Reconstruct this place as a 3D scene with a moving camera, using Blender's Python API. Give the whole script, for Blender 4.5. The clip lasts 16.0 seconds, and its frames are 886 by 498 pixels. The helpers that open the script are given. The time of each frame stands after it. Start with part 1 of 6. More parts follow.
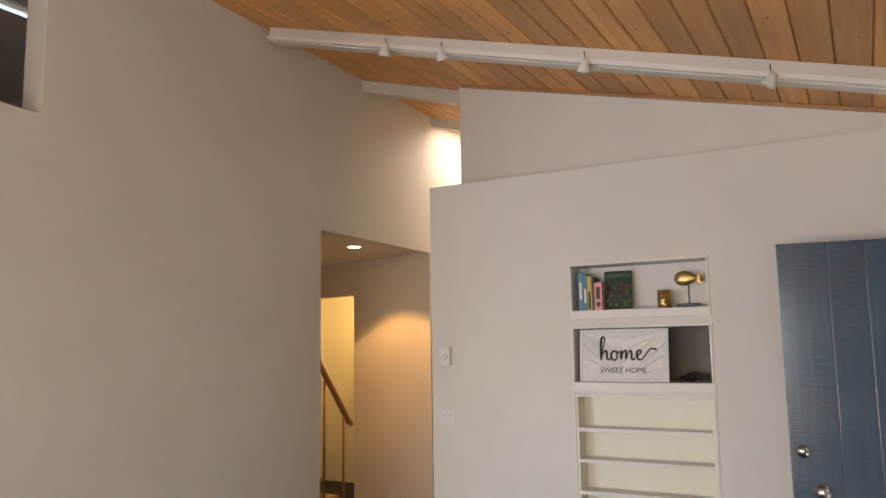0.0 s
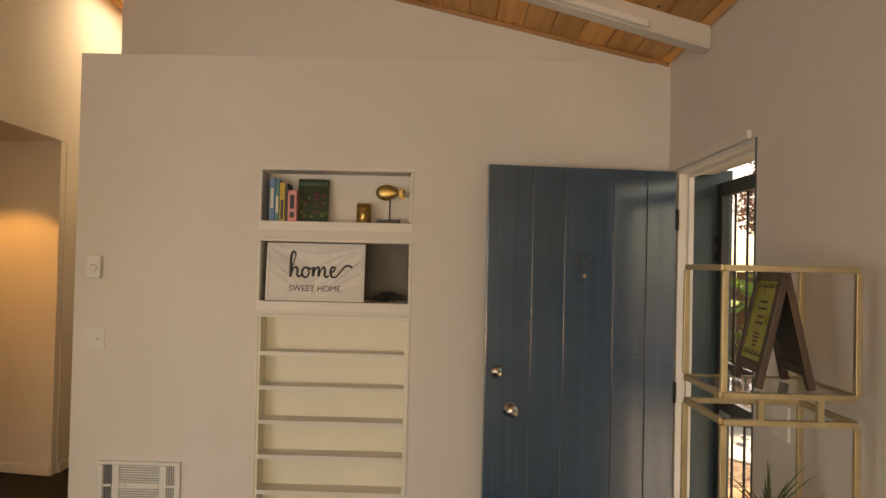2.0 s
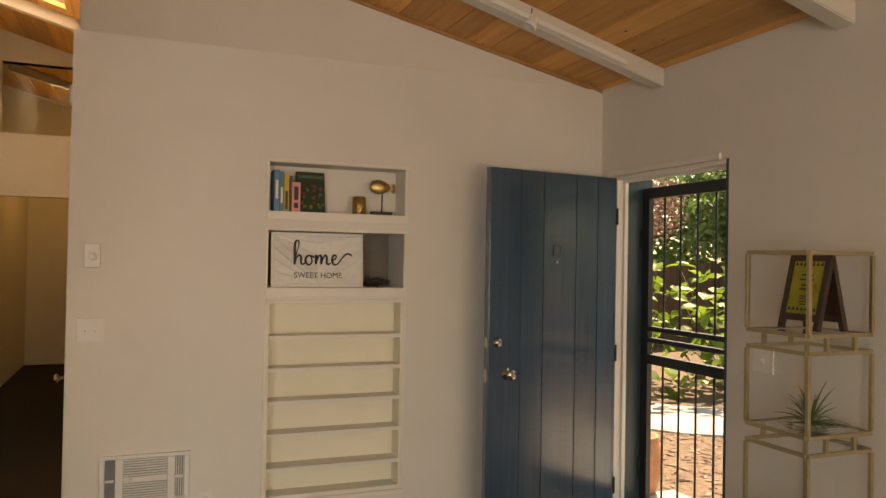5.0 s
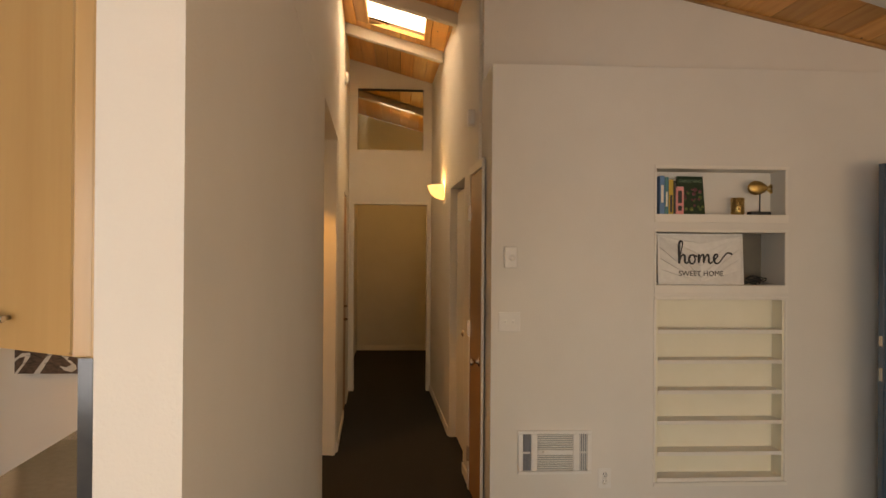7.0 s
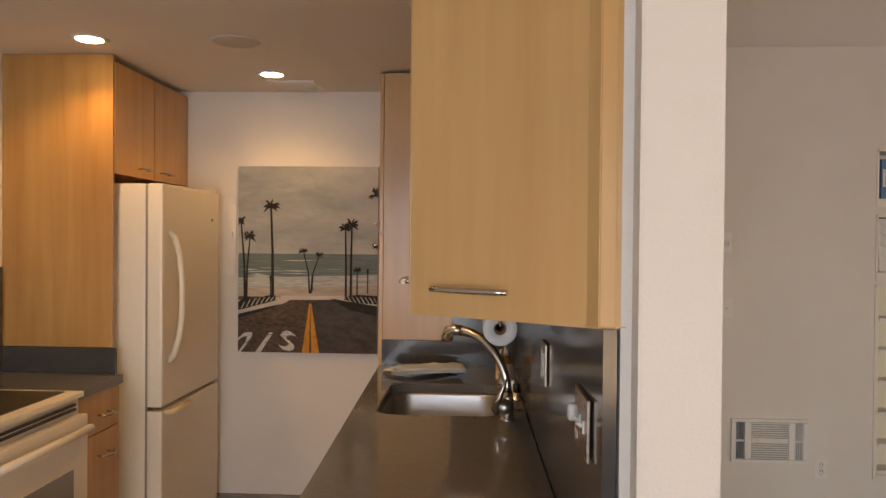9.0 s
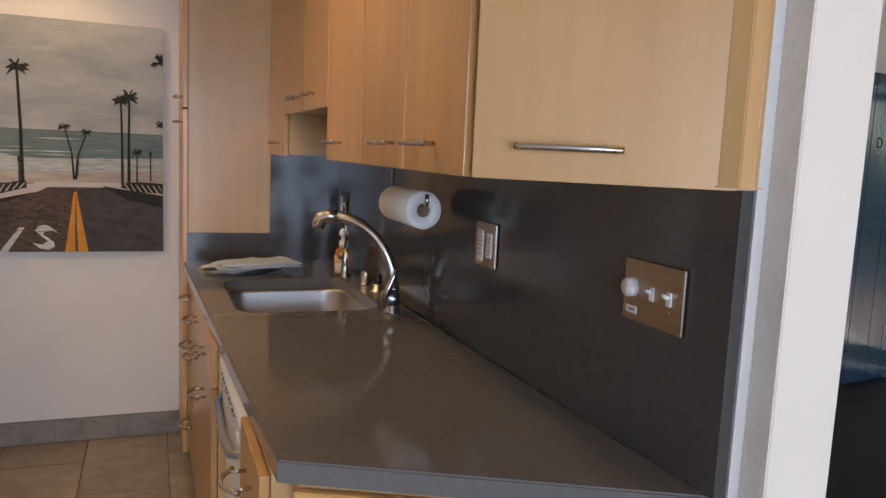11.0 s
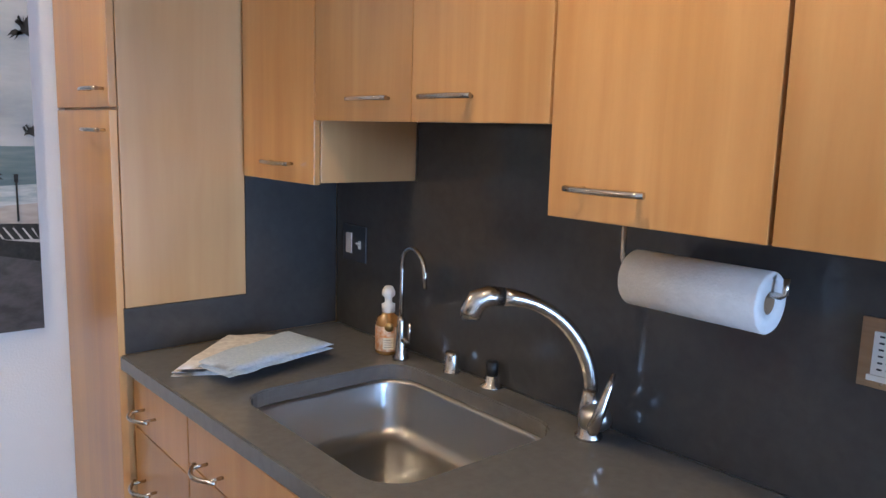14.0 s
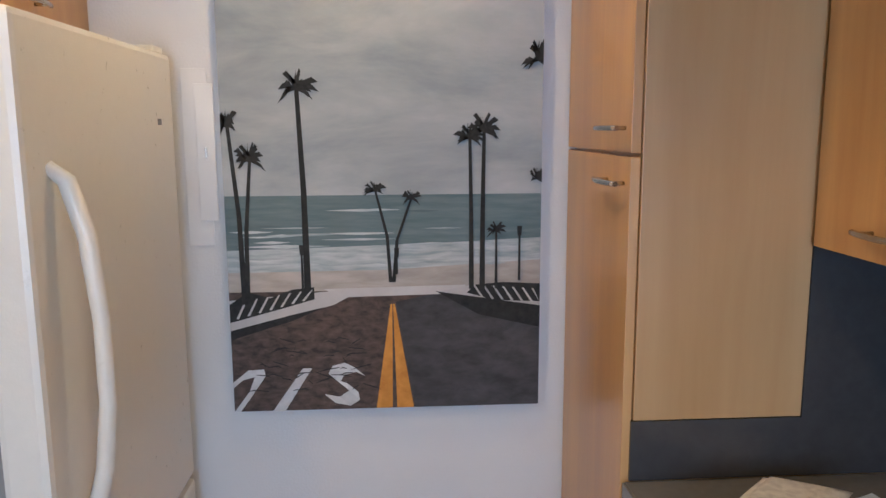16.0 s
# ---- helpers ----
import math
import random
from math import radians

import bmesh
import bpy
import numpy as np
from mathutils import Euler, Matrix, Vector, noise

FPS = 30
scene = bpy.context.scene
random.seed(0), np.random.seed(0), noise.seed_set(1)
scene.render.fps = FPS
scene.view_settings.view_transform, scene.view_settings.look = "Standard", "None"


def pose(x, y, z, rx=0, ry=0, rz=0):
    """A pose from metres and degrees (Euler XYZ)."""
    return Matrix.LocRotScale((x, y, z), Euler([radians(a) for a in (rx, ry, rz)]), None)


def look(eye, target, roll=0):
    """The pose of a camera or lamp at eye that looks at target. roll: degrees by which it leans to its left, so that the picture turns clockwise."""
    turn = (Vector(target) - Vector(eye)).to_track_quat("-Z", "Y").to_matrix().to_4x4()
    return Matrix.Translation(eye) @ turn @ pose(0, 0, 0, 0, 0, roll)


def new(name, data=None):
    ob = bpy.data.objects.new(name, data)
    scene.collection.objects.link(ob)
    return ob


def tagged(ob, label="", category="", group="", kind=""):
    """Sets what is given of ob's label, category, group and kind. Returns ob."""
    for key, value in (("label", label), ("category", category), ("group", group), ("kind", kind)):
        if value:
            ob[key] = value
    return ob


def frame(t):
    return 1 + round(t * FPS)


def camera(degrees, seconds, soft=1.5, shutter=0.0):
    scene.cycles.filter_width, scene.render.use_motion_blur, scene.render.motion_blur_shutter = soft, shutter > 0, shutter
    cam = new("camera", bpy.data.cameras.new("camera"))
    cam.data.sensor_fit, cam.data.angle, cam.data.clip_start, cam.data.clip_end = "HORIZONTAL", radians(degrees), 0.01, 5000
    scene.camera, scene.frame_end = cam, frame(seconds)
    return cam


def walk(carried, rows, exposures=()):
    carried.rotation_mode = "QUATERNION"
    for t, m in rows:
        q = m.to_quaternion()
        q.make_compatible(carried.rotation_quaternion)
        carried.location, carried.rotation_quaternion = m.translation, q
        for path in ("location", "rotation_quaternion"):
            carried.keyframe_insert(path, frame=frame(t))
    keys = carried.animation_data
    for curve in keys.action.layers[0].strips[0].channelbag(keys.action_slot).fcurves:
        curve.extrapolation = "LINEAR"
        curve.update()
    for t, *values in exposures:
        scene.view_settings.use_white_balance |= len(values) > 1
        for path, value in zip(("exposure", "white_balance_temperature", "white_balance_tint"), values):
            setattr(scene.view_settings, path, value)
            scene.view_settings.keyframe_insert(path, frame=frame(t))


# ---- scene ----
cam = camera(60.9, 16.0)
PATH = [
    (0, (2.449, -4.239, 1.665), (1.485, -2.505, 1.915), -0.9),
    (0.5, (2.321, -4.333, 1.64), (1.605, -2.481, 1.878), -0.8),
    (1, (2.375, -4.145, 1.66), (1.859, -2.217, 1.776), 0.4),
    (1.5, (2.222, -3.99, 1.638), (1.958, -2.008, 1.688), 1.0),
    (2, (1.954, -3.843, 1.644), (1.92, -1.843, 1.683), 1.3),
    (2.5, (1.691, -3.815, 1.602), (1.883, -1.825, 1.639), 1.6),
    (3, (1.386, -3.851, 1.556), (1.835, -1.903, 1.609), 1.8),
    (3.2, (1.216, -3.871, 1.534), (1.759, -1.947, 1.59), 1.7),
    (5.3, (0.205, -4.11, 1.602), (0.945, -2.252, 1.63), 1.0),
    (5.5, (0.104, -4.143, 1.599), (0.768, -2.257, 1.625), 0.9),
    (6, (-0.121, -4.257, 1.591), (0.339, -2.31, 1.61), 0.7),
    (6.5, (-0.279, -4.307, 1.602), (0.032, -2.331, 1.612), 0.6),
    (7, (-0.528, -4.261, 1.618), (-0.41, -2.265, 1.625), 0.4),
    (7.5, (-0.704, -4.224, 1.606), (-0.729, -2.225, 1.609), 0.5),
    (8, (-0.942, -4.275, 1.608), (-1.035, -2.278, 1.603), 0.4),
    (8.2, (-1.011, -4.322, 1.609), (-1.12, -2.325, 1.6), 0.5),
    (10.3, (-1.71, -4.279, 1.537), (-1.563, -2.293, 1.351), 1.1),
    (10.5, (-1.778, -4.241, 1.528), (-1.507, -2.273, 1.297), 1.4),
    (11, (-1.933, -3.949, 1.479), (-1.217, -2.099, 1.223), 2.6),
    (11.5, (-2.061, -3.713, 1.44), (-1.148, -1.956, 1.153), 2.5),
    (12, (-2.25, -3.468, 1.462), (-1.206, -1.787, 1.173), 2.5),
    (12.5, (-2.343, -3.241, 1.464), (-1.149, -1.663, 1.179), 2.8),
    (13, (-2.397, -2.958, 1.511), (-1.119, -1.447, 1.218), 2.4),
    (13.5, (-2.465, -2.737, 1.556), (-1.191, -1.226, 1.248), 1.7),
    (14, (-2.451, -2.496, 1.584), (-1.181, -0.981, 1.276), 1.6),
    (14.5, (-2.349, -2.264, 1.64), (-1.156, -0.69, 1.327), 0.9),
    (15, (-2.303, -2.057, 1.671), (-1.368, -0.316, 1.362), 0.1),
    (15.5, (-2.295, -1.908, 1.691), (-1.717, -0.02, 1.372), -0.3),
    (16, (-2.288, -1.798, 1.679), (-2.167, 0.173, 1.362), -0.3),
]
walk(cam, [(t, look(eye, target, roll)) for t, eye, target, roll in PATH],
     [(0, 1.95, 7300, 14), (0.5, 1.95, 8800, 16), (1.5, 1.65, 11000, 18), (2.5, 1.35, 11300, 18), (3.2, 1.3, 11300, 18), (5.5, 1.4, 11300, 18), (8.2, 1.25, 10000, 20), (10.3, 1.3, 7100, 17), (11, 1.5, 6700, 15), (11.5, 1.35, 7700, 18), (12.2, 2.05, 6500, 17), (14, 2.15, 5000, 9), (15, 2.1, 4950, 9), (16, 1.75, 5300, 10)])

# ---- daylight and lamps ----
wd = bpy.data.worlds.new("sky")
scene.world = wd
wd.use_nodes = True
sky = wd.node_tree.nodes.new("ShaderNodeTexSky")
sky.sky_type, sky.sun_disc = "NISHITA", False
sky.sun_elevation, sky.sun_rotation = radians(52), radians(60)
wd.node_tree.nodes["Background"].inputs["Strength"].default_value = 0.15
wd.node_tree.links.new(sky.outputs[0], wd.node_tree.nodes["Background"].inputs[0])


def lamp(name, kind, watts, colour, m, size=0.1, size_y=None, **more):
    d = bpy.data.lights.new(name, kind)
    d.energy, d.color = watts, colour
    if kind == "AREA":
        d.shape, d.size, d.size_y = "RECTANGLE", size, size_y or size
    elif kind == "SUN":
        d.angle = radians(size)
    else:
        d.shadow_soft_size = size
    if kind == "SPOT":
        d.spot_size, d.spot_blend = radians(more["cone"]), more["blend"]
    ob = new(name, d)
    ob.matrix_world = m
    return ob


WARM, DAY = (1.0, 0.62, 0.27), (0.68, 0.83, 1.0)
lamp("sun", "SUN", 5.0, (1, 0.93, 0.82), look((12, 8, 16), (3.5, 1, 0)), 0.5)
lamp("patio_window_light", "AREA", 14, DAY, look((1.2, -7.9, 1.25), (1.2, 0, 1.5)), 3.4, 2.1)
# Unseen warm fill at the sill, added to brighten the plank ceiling.
lamp("ceiling_fill_light", "AREA", 19, (1.0, 0.72, 0.42), look((1.2, -7.88, 0.6), (1.2, -5.0, 3.4)), 3.4, 0.7)
lamp("dining_window_light", "AREA", 46, (0.54, 0.72, 1.0), look((-2.3, -7.9, 1.35), (-2.3, 0, 1.35)), 1.9, 1.9)
# Fill from an unseen east opening, added to brighten the hall-side wall.
lamp("unseen_east_fill", "AREA", 11, DAY, look((3.05, -5.6, 1.5), (0, -5.6, 2.4)), 1.9, 1.3)
lamp("alcove_downlight_lamp", "SPOT", 15, (1, 0.5, 0.15), pose(-1.45, 1.2, 2.485), 0.03, cone=104, blend=0.3)
lamp("stairs_room_lamp", "POINT", 6.5, (1.0, 0.62, 0.2), pose(-2.7, 2.9, 2.1), 0.12)
lamp("sconce_lamp", "POINT", 1.7, (1.0, 0.66, 0.3), pose(-0.19, 3.0, 2.27), 0.04)
lamp("hall_end_lamp", "POINT", 4.0, (1.0, 0.66, 0.26), pose(-0.5, 6.6, 2.9), 0.15)
# The third lamp, at (-2.0, -1.9), is unseen, added to warm the sink side.
for lx, ly, w in ((-3.06, -0.94, 8), (-2.42, -0.2, 4.6), (-2.0, -1.9, 8)):
    lamp("kitchen_downlight_lamp", "SPOT", w, WARM, pose(lx, ly, 2.47), 0.04, cone=140, blend=0.6)

# ---- materials ----


def mat(name, c1, c2=None, scale=(6, 6, 6), rough=0.5, metal=0.0, bump=0.0, bscale=90.0, detail=4.0, rvar=0.12, jitter=0.0, coat=0.0, big=0.12):
    """Two tones mixed by stretched noise, broad uneven tone over it, fine relief and gloss variation."""
    m = bpy.data.materials.new(name)
    m.use_nodes = True
    nt = m.node_tree
    b = nt.nodes["Principled BSDF"]
    L = nt.links.new

    def node(kind, **inp):
        n = nt.nodes.new(kind)
        for k, v in inp.items():
            n.inputs[k].default_value = v
        return n
    tc = node("ShaderNodeTexCoord")
    oi = node("ShaderNodeObjectInfo")
    add = node("ShaderNodeVectorMath")
    L(tc.outputs["Object"], add.inputs[0])
    mul = node("ShaderNodeMath")
    mul.operation = "MULTIPLY"
    mul.inputs[1].default_value = 13.0
    L(oi.outputs["Random"], mul.inputs[0])
    L(mul.outputs[0], add.inputs[1])
    mp = node("ShaderNodeMapping", Scale=scale)
    L(add.outputs[0], mp.inputs[0])
    nz = node("ShaderNodeTexNoise", Scale=1.0, Detail=detail, Roughness=0.6, Distortion=0.3)
    L(mp.outputs[0], nz.inputs["Vector"])
    ramp = node("ShaderNodeValToRGB")
    ramp.color_ramp.elements[0].position, ramp.color_ramp.elements[1].position = 0.32, 0.68
    ramp.color_ramp.elements[0].color = (*c1, 1)
    ramp.color_ramp.elements[1].color = (*(c2 or c1), 1)
    L(nz.outputs["Fac"], ramp.inputs[0])
    bz = node("ShaderNodeTexNoise", Scale=1.3, Detail=2.0)
    L(add.outputs[0], bz.inputs["Vector"])
    mr = node("ShaderNodeMapRange")
    mr.inputs[1].default_value, mr.inputs[2].default_value = 0.3, 0.7
    mr.inputs[3].default_value, mr.inputs[4].default_value = 1 - big, 1 + big * 0.4
    L(bz.outputs["Fac"], mr.inputs[0])
    val = mr.outputs[0]
    if jitter:
        jr = node("ShaderNodeMapRange")
        jr.inputs[3].default_value, jr.inputs[4].default_value = 1 - jitter, 1 + jitter * 0.6
        geo = node("ShaderNodeNewGeometry")
        mix_r = node("ShaderNodeMath")
        mix_r.operation = "ADD"
        L(geo.outputs["Random Per Island"], mix_r.inputs[0])
        L(oi.outputs["Random"], mix_r.inputs[1])
        fr = node("ShaderNodeMath")
        fr.operation = "FRACT"
        L(mix_r.outputs[0], fr.inputs[0])
        L(fr.outputs[0], jr.inputs[0])
        mm = node("ShaderNodeMath")
        mm.operation = "MULTIPLY"
        L(val, mm.inputs[0])
        L(jr.outputs[0], mm.inputs[1])
        val = mm.outputs[0]
    hs = node("ShaderNodeHueSaturation")
    L(val, hs.inputs["Value"])
    L(ramp.outputs[0], hs.inputs["Color"])
    L(hs.outputs[0], b.inputs["Base Color"])
    rr = node("ShaderNodeMapRange")
    rr.inputs[3].default_value, rr.inputs[4].default_value = max(rough - rvar, 0.02), min(rough + rvar, 1)
    L(nz.outputs["Fac"], rr.inputs[0])
    L(rr.outputs[0], b.inputs["Roughness"])
    b.inputs["Metallic"].default_value = metal
    b.inputs["Coat Weight"].default_value = coat
    b.inputs["Coat Roughness"].default_value = 0.15
    if bump:
        fz = node("ShaderNodeTexNoise", Scale=bscale, Detail=3.0)
        L(tc.outputs["Object"] if bscale > 0 else mp.outputs[0], fz.inputs["Vector"])
        bp = node("ShaderNodeBump", Strength=bump, Distance=0.004)
        L(fz.outputs["Fac"], bp.inputs["Height"])
        L(bp.outputs[0], b.inputs["Normal"])
    return m


def flat(name, c, rough=0.5, metal=0.0, emit=0.0, trans=0.0, alpha=1.0):
    m = bpy.data.materials.new(name)
    m.use_nodes = True
    b = m.node_tree.nodes["Principled BSDF"]
    b.inputs["Base Color"].default_value = (*c, 1)
    b.inputs["Roughness"].default_value, b.inputs["Metallic"].default_value = rough, metal
    b.inputs["Transmission Weight"].default_value = trans
    if emit:
        b.inputs["Emission Color"].default_value, b.inputs["Emission Strength"].default_value = (*c, 1), emit
    return m


PAINT = mat("wall_paint", (0.72, 0.695, 0.645), (0.75, 0.725, 0.675), (3, 3, 3), 0.62, bump=0.25, bscale=140, big=0.03)
TEXTURED = mat("rough_plaster", (0.7, 0.67, 0.62), (0.78, 0.75, 0.7), (9, 9, 9), 0.75, bump=0.9, bscale=70, big=0.05)
CEIL_PAINT = mat("ceiling_paint", (0.76, 0.73, 0.68), (0.78, 0.75, 0.7), (2, 2, 2), 0.7, bump=0.2, bscale=110, big=0.03)
TRIM = mat("trim_paint", (0.76, 0.73, 0.67), (0.8, 0.77, 0.71), (5, 5, 5), 0.4, bump=0.1, bscale=60, big=0.05)
BEAM = mat("beam_paint", (0.66, 0.63, 0.57), (0.71, 0.68, 0.62), (1, 14, 14), 0.5, bump=0.2, bscale=50, big=0.06)
CREAM = mat("cream_paint", (0.78, 0.74, 0.6), (0.81, 0.77, 0.64), (4, 4, 4), 0.45, bump=0.1, bscale=60, big=0.04)
PINE = mat("pine_plank", (0.7, 0.3, 0.07), (0.86, 0.47, 0.16), (26, 1.3, 26), 0.45, bump=0.25, bscale=40, detail=6, jitter=0.28, big=0.2)
KNOT = mat("pine_knot", (0.12, 0.045, 0.015), (0.2, 0.08, 0.03), (60, 60, 60), 0.5)
MAPLE = mat("maple_veneer", (0.50, 0.255, 0.08), (0.64, 0.37, 0.135), (12, 12, 0.7), 0.34, bump=0.08, bscale=60, detail=9, jitter=0.14, coat=0.25, big=0.2)
MAPLE_PALE = mat("pale_maple", (0.55, 0.315, 0.12), (0.67, 0.42, 0.185), (6, 6, 0.5), 0.36, bump=0.06, bscale=60, detail=6, jitter=0.06, coat=0.2, big=0.12)
MAPLE_EDGE = mat("maple_edge", (0.6, 0.42, 0.22), (0.7, 0.52, 0.3), (30, 30, 2), 0.4)
DOOR_WOOD = mat("birch_door", (0.4, 0.2, 0.075), (0.52, 0.29, 0.12), (14, 14, 0.7), 0.4, detail=6, coat=0.2, big=0.15)
RAIL_WOOD = mat("rail_wood", (0.25, 0.12, 0.05), (0.34, 0.17, 0.07), (20, 20, 2), 0.4)
QUARTZ = mat("grey_quartz", (0.145, 0.142, 0.14), (0.165, 0.162, 0.16), (40, 40, 40), 0.09, rvar=0.03, big=0.06)
SPLASH = mat("dark_splash", (0.06, 0.059, 0.06), (0.07, 0.069, 0.069), (30, 30, 30), 0.14, rvar=0.03, big=0.08)
STEEL = mat("brushed_steel", (0.5, 0.49, 0.47), (0.6, 0.59, 0.57), (2, 2, 2), 0.3, 1.0, rvar=0.03, detail=1)
NICKEL = mat("satin_nickel", (0.55, 0.52, 0.48), (0.63, 0.6, 0.56), (50, 50, 50), 0.24, 1.0, rvar=0.05)
PLATE = mat("bronze_plate", (0.42, 0.34, 0.26), (0.5, 0.41, 0.32), (4, 4, 120), 0.33, 1.0)
GOLD = mat("brushed_gold", (0.5, 0.33, 0.12), (0.62, 0.43, 0.18), (60, 60, 60), 0.35, 1.0, bump=0.15, bscale=90)
BRASSY = mat("champagne_metal", (0.42, 0.35, 0.22), (0.5, 0.42, 0.27), (20, 20, 20), 0.38, 0.75)
BLACK = mat("black_plastic", (0.012, 0.012, 0.013), (0.02, 0.02, 0.021), (30, 30, 30), 0.35)
BLACK_IRON = mat("black_iron", (0.014, 0.015, 0.016), (0.024, 0.025, 0.026), (30, 30, 30), 0.42, bump=0.15, bscale=120)
WHITE_PLASTIC = mat("white_plastic", (0.77, 0.76, 0.73), (0.8, 0.79, 0.76), (20, 20, 20), 0.35, big=0.03)
FRIDGE = mat("cream_enamel", (0.76, 0.72, 0.62), (0.78, 0.74, 0.64), (40, 40, 40), 0.32, bump=0.1, bscale=220, big=0.03)
CARPET = mat("black_carpet", (0.005, 0.0045, 0.0045), (0.013, 0.012, 0.0115), (160, 160, 160), 0.95, bump=0.9, bscale=260, big=0.3)
TILE = mat("stone_tile", (0.25, 0.2, 0.145), (0.4, 0.34, 0.26), (7, 9, 7), 0.42, bump=0.2, bscale=30, detail=7, jitter=0.15, big=0.2)
BASE_TILE = mat("grey_base_tile", (0.2, 0.18, 0.155), (0.33, 0.3, 0.26), (9, 9, 14), 0.45, bump=0.2, bscale=30, detail=7, jitter=0.2)
GROUT = mat("grout", (0.16, 0.13, 0.1), (0.22, 0.19, 0.15), (30, 30, 30), 0.85)
BLUE = mat("blue_door_paint", (0.01, 0.05, 0.098), (0.016, 0.068, 0.128), (60, 60, 1.2), 0.2, bump=0.0, detail=6, rvar=0.08, jitter=0.08, coat=1.0, big=0.15)
DARK_BLUE = mat("frame_blue_paint", (0.03, 0.06, 0.075), (0.045, 0.08, 0.095), (30, 30, 4), 0.35, bump=0.2, bscale=60)
WALNUT = mat("dark_walnut", (0.035, 0.018, 0.01), (0.07, 0.035, 0.02), (40, 40, 3), 0.45)
GLASS = flat("clear_glass", (0.9, 0.95, 0.93), 0.02, trans=1.0)
PAPER = mat("paper_towel", (0.8, 0.79, 0.77), (0.86, 0.85, 0.83), (50, 50, 50), 0.9, bump=0.35, bscale=150)
WHITE_WOOD = mat("whitewashed_boards", (0.74, 0.73, 0.7), (0.82, 0.81, 0.78), (30, 3, 30), 0.55, jitter=0.08)
CONCRETE = mat("garden_concrete", (0.34, 0.33, 0.31), (0.44, 0.43, 0.41), (3, 3, 3), 0.85, bump=0.4, bscale=60)
MULCH = mat("bark_mulch", (0.07, 0.042, 0.028), (0.2, 0.14, 0.1), (30, 30, 30), 0.95, bump=1.0, bscale=60, detail=8)
LEAF = mat("leaf_green", (0.1, 0.19, 0.02), (0.22, 0.34, 0.05), (5, 5, 5), 0.5, jitter=0.35)
LEAF_DARK = mat("hedge_leaf", (0.09, 0.18, 0.045), (0.19, 0.3, 0.085), (3, 3, 3), 0.55, jitter=0.5)
LEAF_RED = mat("plum_leaf", (0.17, 0.085, 0.075), (0.32, 0.18, 0.15), (3, 3, 3), 0.6, jitter=0.4)
BARK = mat("tree_bark", (0.06, 0.045, 0.03), (0.12, 0.09, 0.06), (9, 9, 3), 0.9, bump=0.8, bscale=30)
FENCE_WOOD = mat("fence_board", (0.12, 0.07, 0.04), (0.2, 0.12, 0.07), (20, 20, 2), 0.8, jitter=0.25)
TERRACOTTA = mat("terracotta", (0.38, 0.17, 0.09), (0.48, 0.24, 0.14), (12, 12, 12), 0.75, bump=0.2)
GLOW = flat("lit_bulb", (1.0, 0.8, 0.5), emit=14.0)
ALABASTER = mat("alabaster_glass", (0.8, 0.62, 0.36), (0.88, 0.74, 0.5), (14, 14, 14), 0.3)
ALABASTER.node_tree.nodes["Principled BSDF"].inputs["Emission Color"].default_value = (1, 0.6, 0.24, 1)
ALABASTER.node_tree.nodes["Principled BSDF"].inputs["Emission Strength"].default_value = 0.7

BLUE.node_tree.nodes["Principled BSDF"].inputs["Coat IOR"].default_value = 1.65
BLUE.node_tree.nodes["Principled BSDF"].inputs["Specular IOR Level"].default_value = 0.5


def translucent(m, share):
    """Lets sunlight glow through thin leaves."""
    nt = m.node_tree
    b, out = nt.nodes["Principled BSDF"], nt.nodes["Material Output"]
    tr, mx = nt.nodes.new("ShaderNodeBsdfTranslucent"), nt.nodes.new("ShaderNodeMixShader")
    nt.links.new(b.inputs["Base Color"].links[0].from_socket, tr.inputs["Color"])
    mx.inputs[0].default_value = share
    nt.links.new(b.outputs[0], mx.inputs[1])
    nt.links.new(tr.outputs[0], mx.inputs[2])
    nt.links.new(mx.outputs[0], out.inputs["Surface"])


for leaf_mat in (LEAF, LEAF_DARK, LEAF_RED):
    translucent(leaf_mat, 0.5)

# horizontal saw marks on the painted boards of the front door
_nt = BLUE.node_tree
_tc = _nt.nodes.new("ShaderNodeTexCoord")
_mp = _nt.nodes.new("ShaderNodeMapping")
_mp.inputs["Scale"].default_value = (4, 4, 120)
_nz = _nt.nodes.new("ShaderNodeTexNoise")
_nz.inputs["Scale"].default_value, _nz.inputs["Detail"].default_value, _nz.inputs["Distortion"].default_value = 1.4, 5, 0.8
_bp = _nt.nodes.new("ShaderNodeBump")
_bp.inputs["Strength"].default_value, _bp.inputs["Distance"].default_value = 0.7, 0.004
_nt.links.new(_tc.outputs["Object"], _mp.inputs[0])
_nt.links.new(_mp.outputs[0], _nz.inputs["Vector"])
_nt.links.new(_nz.outputs["Fac"], _bp.inputs["Height"])
_nt.links.new(_bp.outputs[0], _nt.nodes["Principled BSDF"].inputs["Normal"])

# ---- building helpers ----
BASE = {}


def B(*boxes, bevel=0.0):
    """A bmesh of boxes (x0, x1, y0, y1, z0, z1), with softened edges."""
    bm = bmesh.new()
    for x0, x1, y0, y1, z0, z1 in boxes:
        prism(bm, [(x0, y0), (x1, y0), (x1, y1), (x0, y1)], z0, z1)
    if bevel:
        bmesh.ops.bevel(bm, geom=list(bm.edges), offset=bevel, segments=2, affect="EDGES", profile=0.6)
    return bm


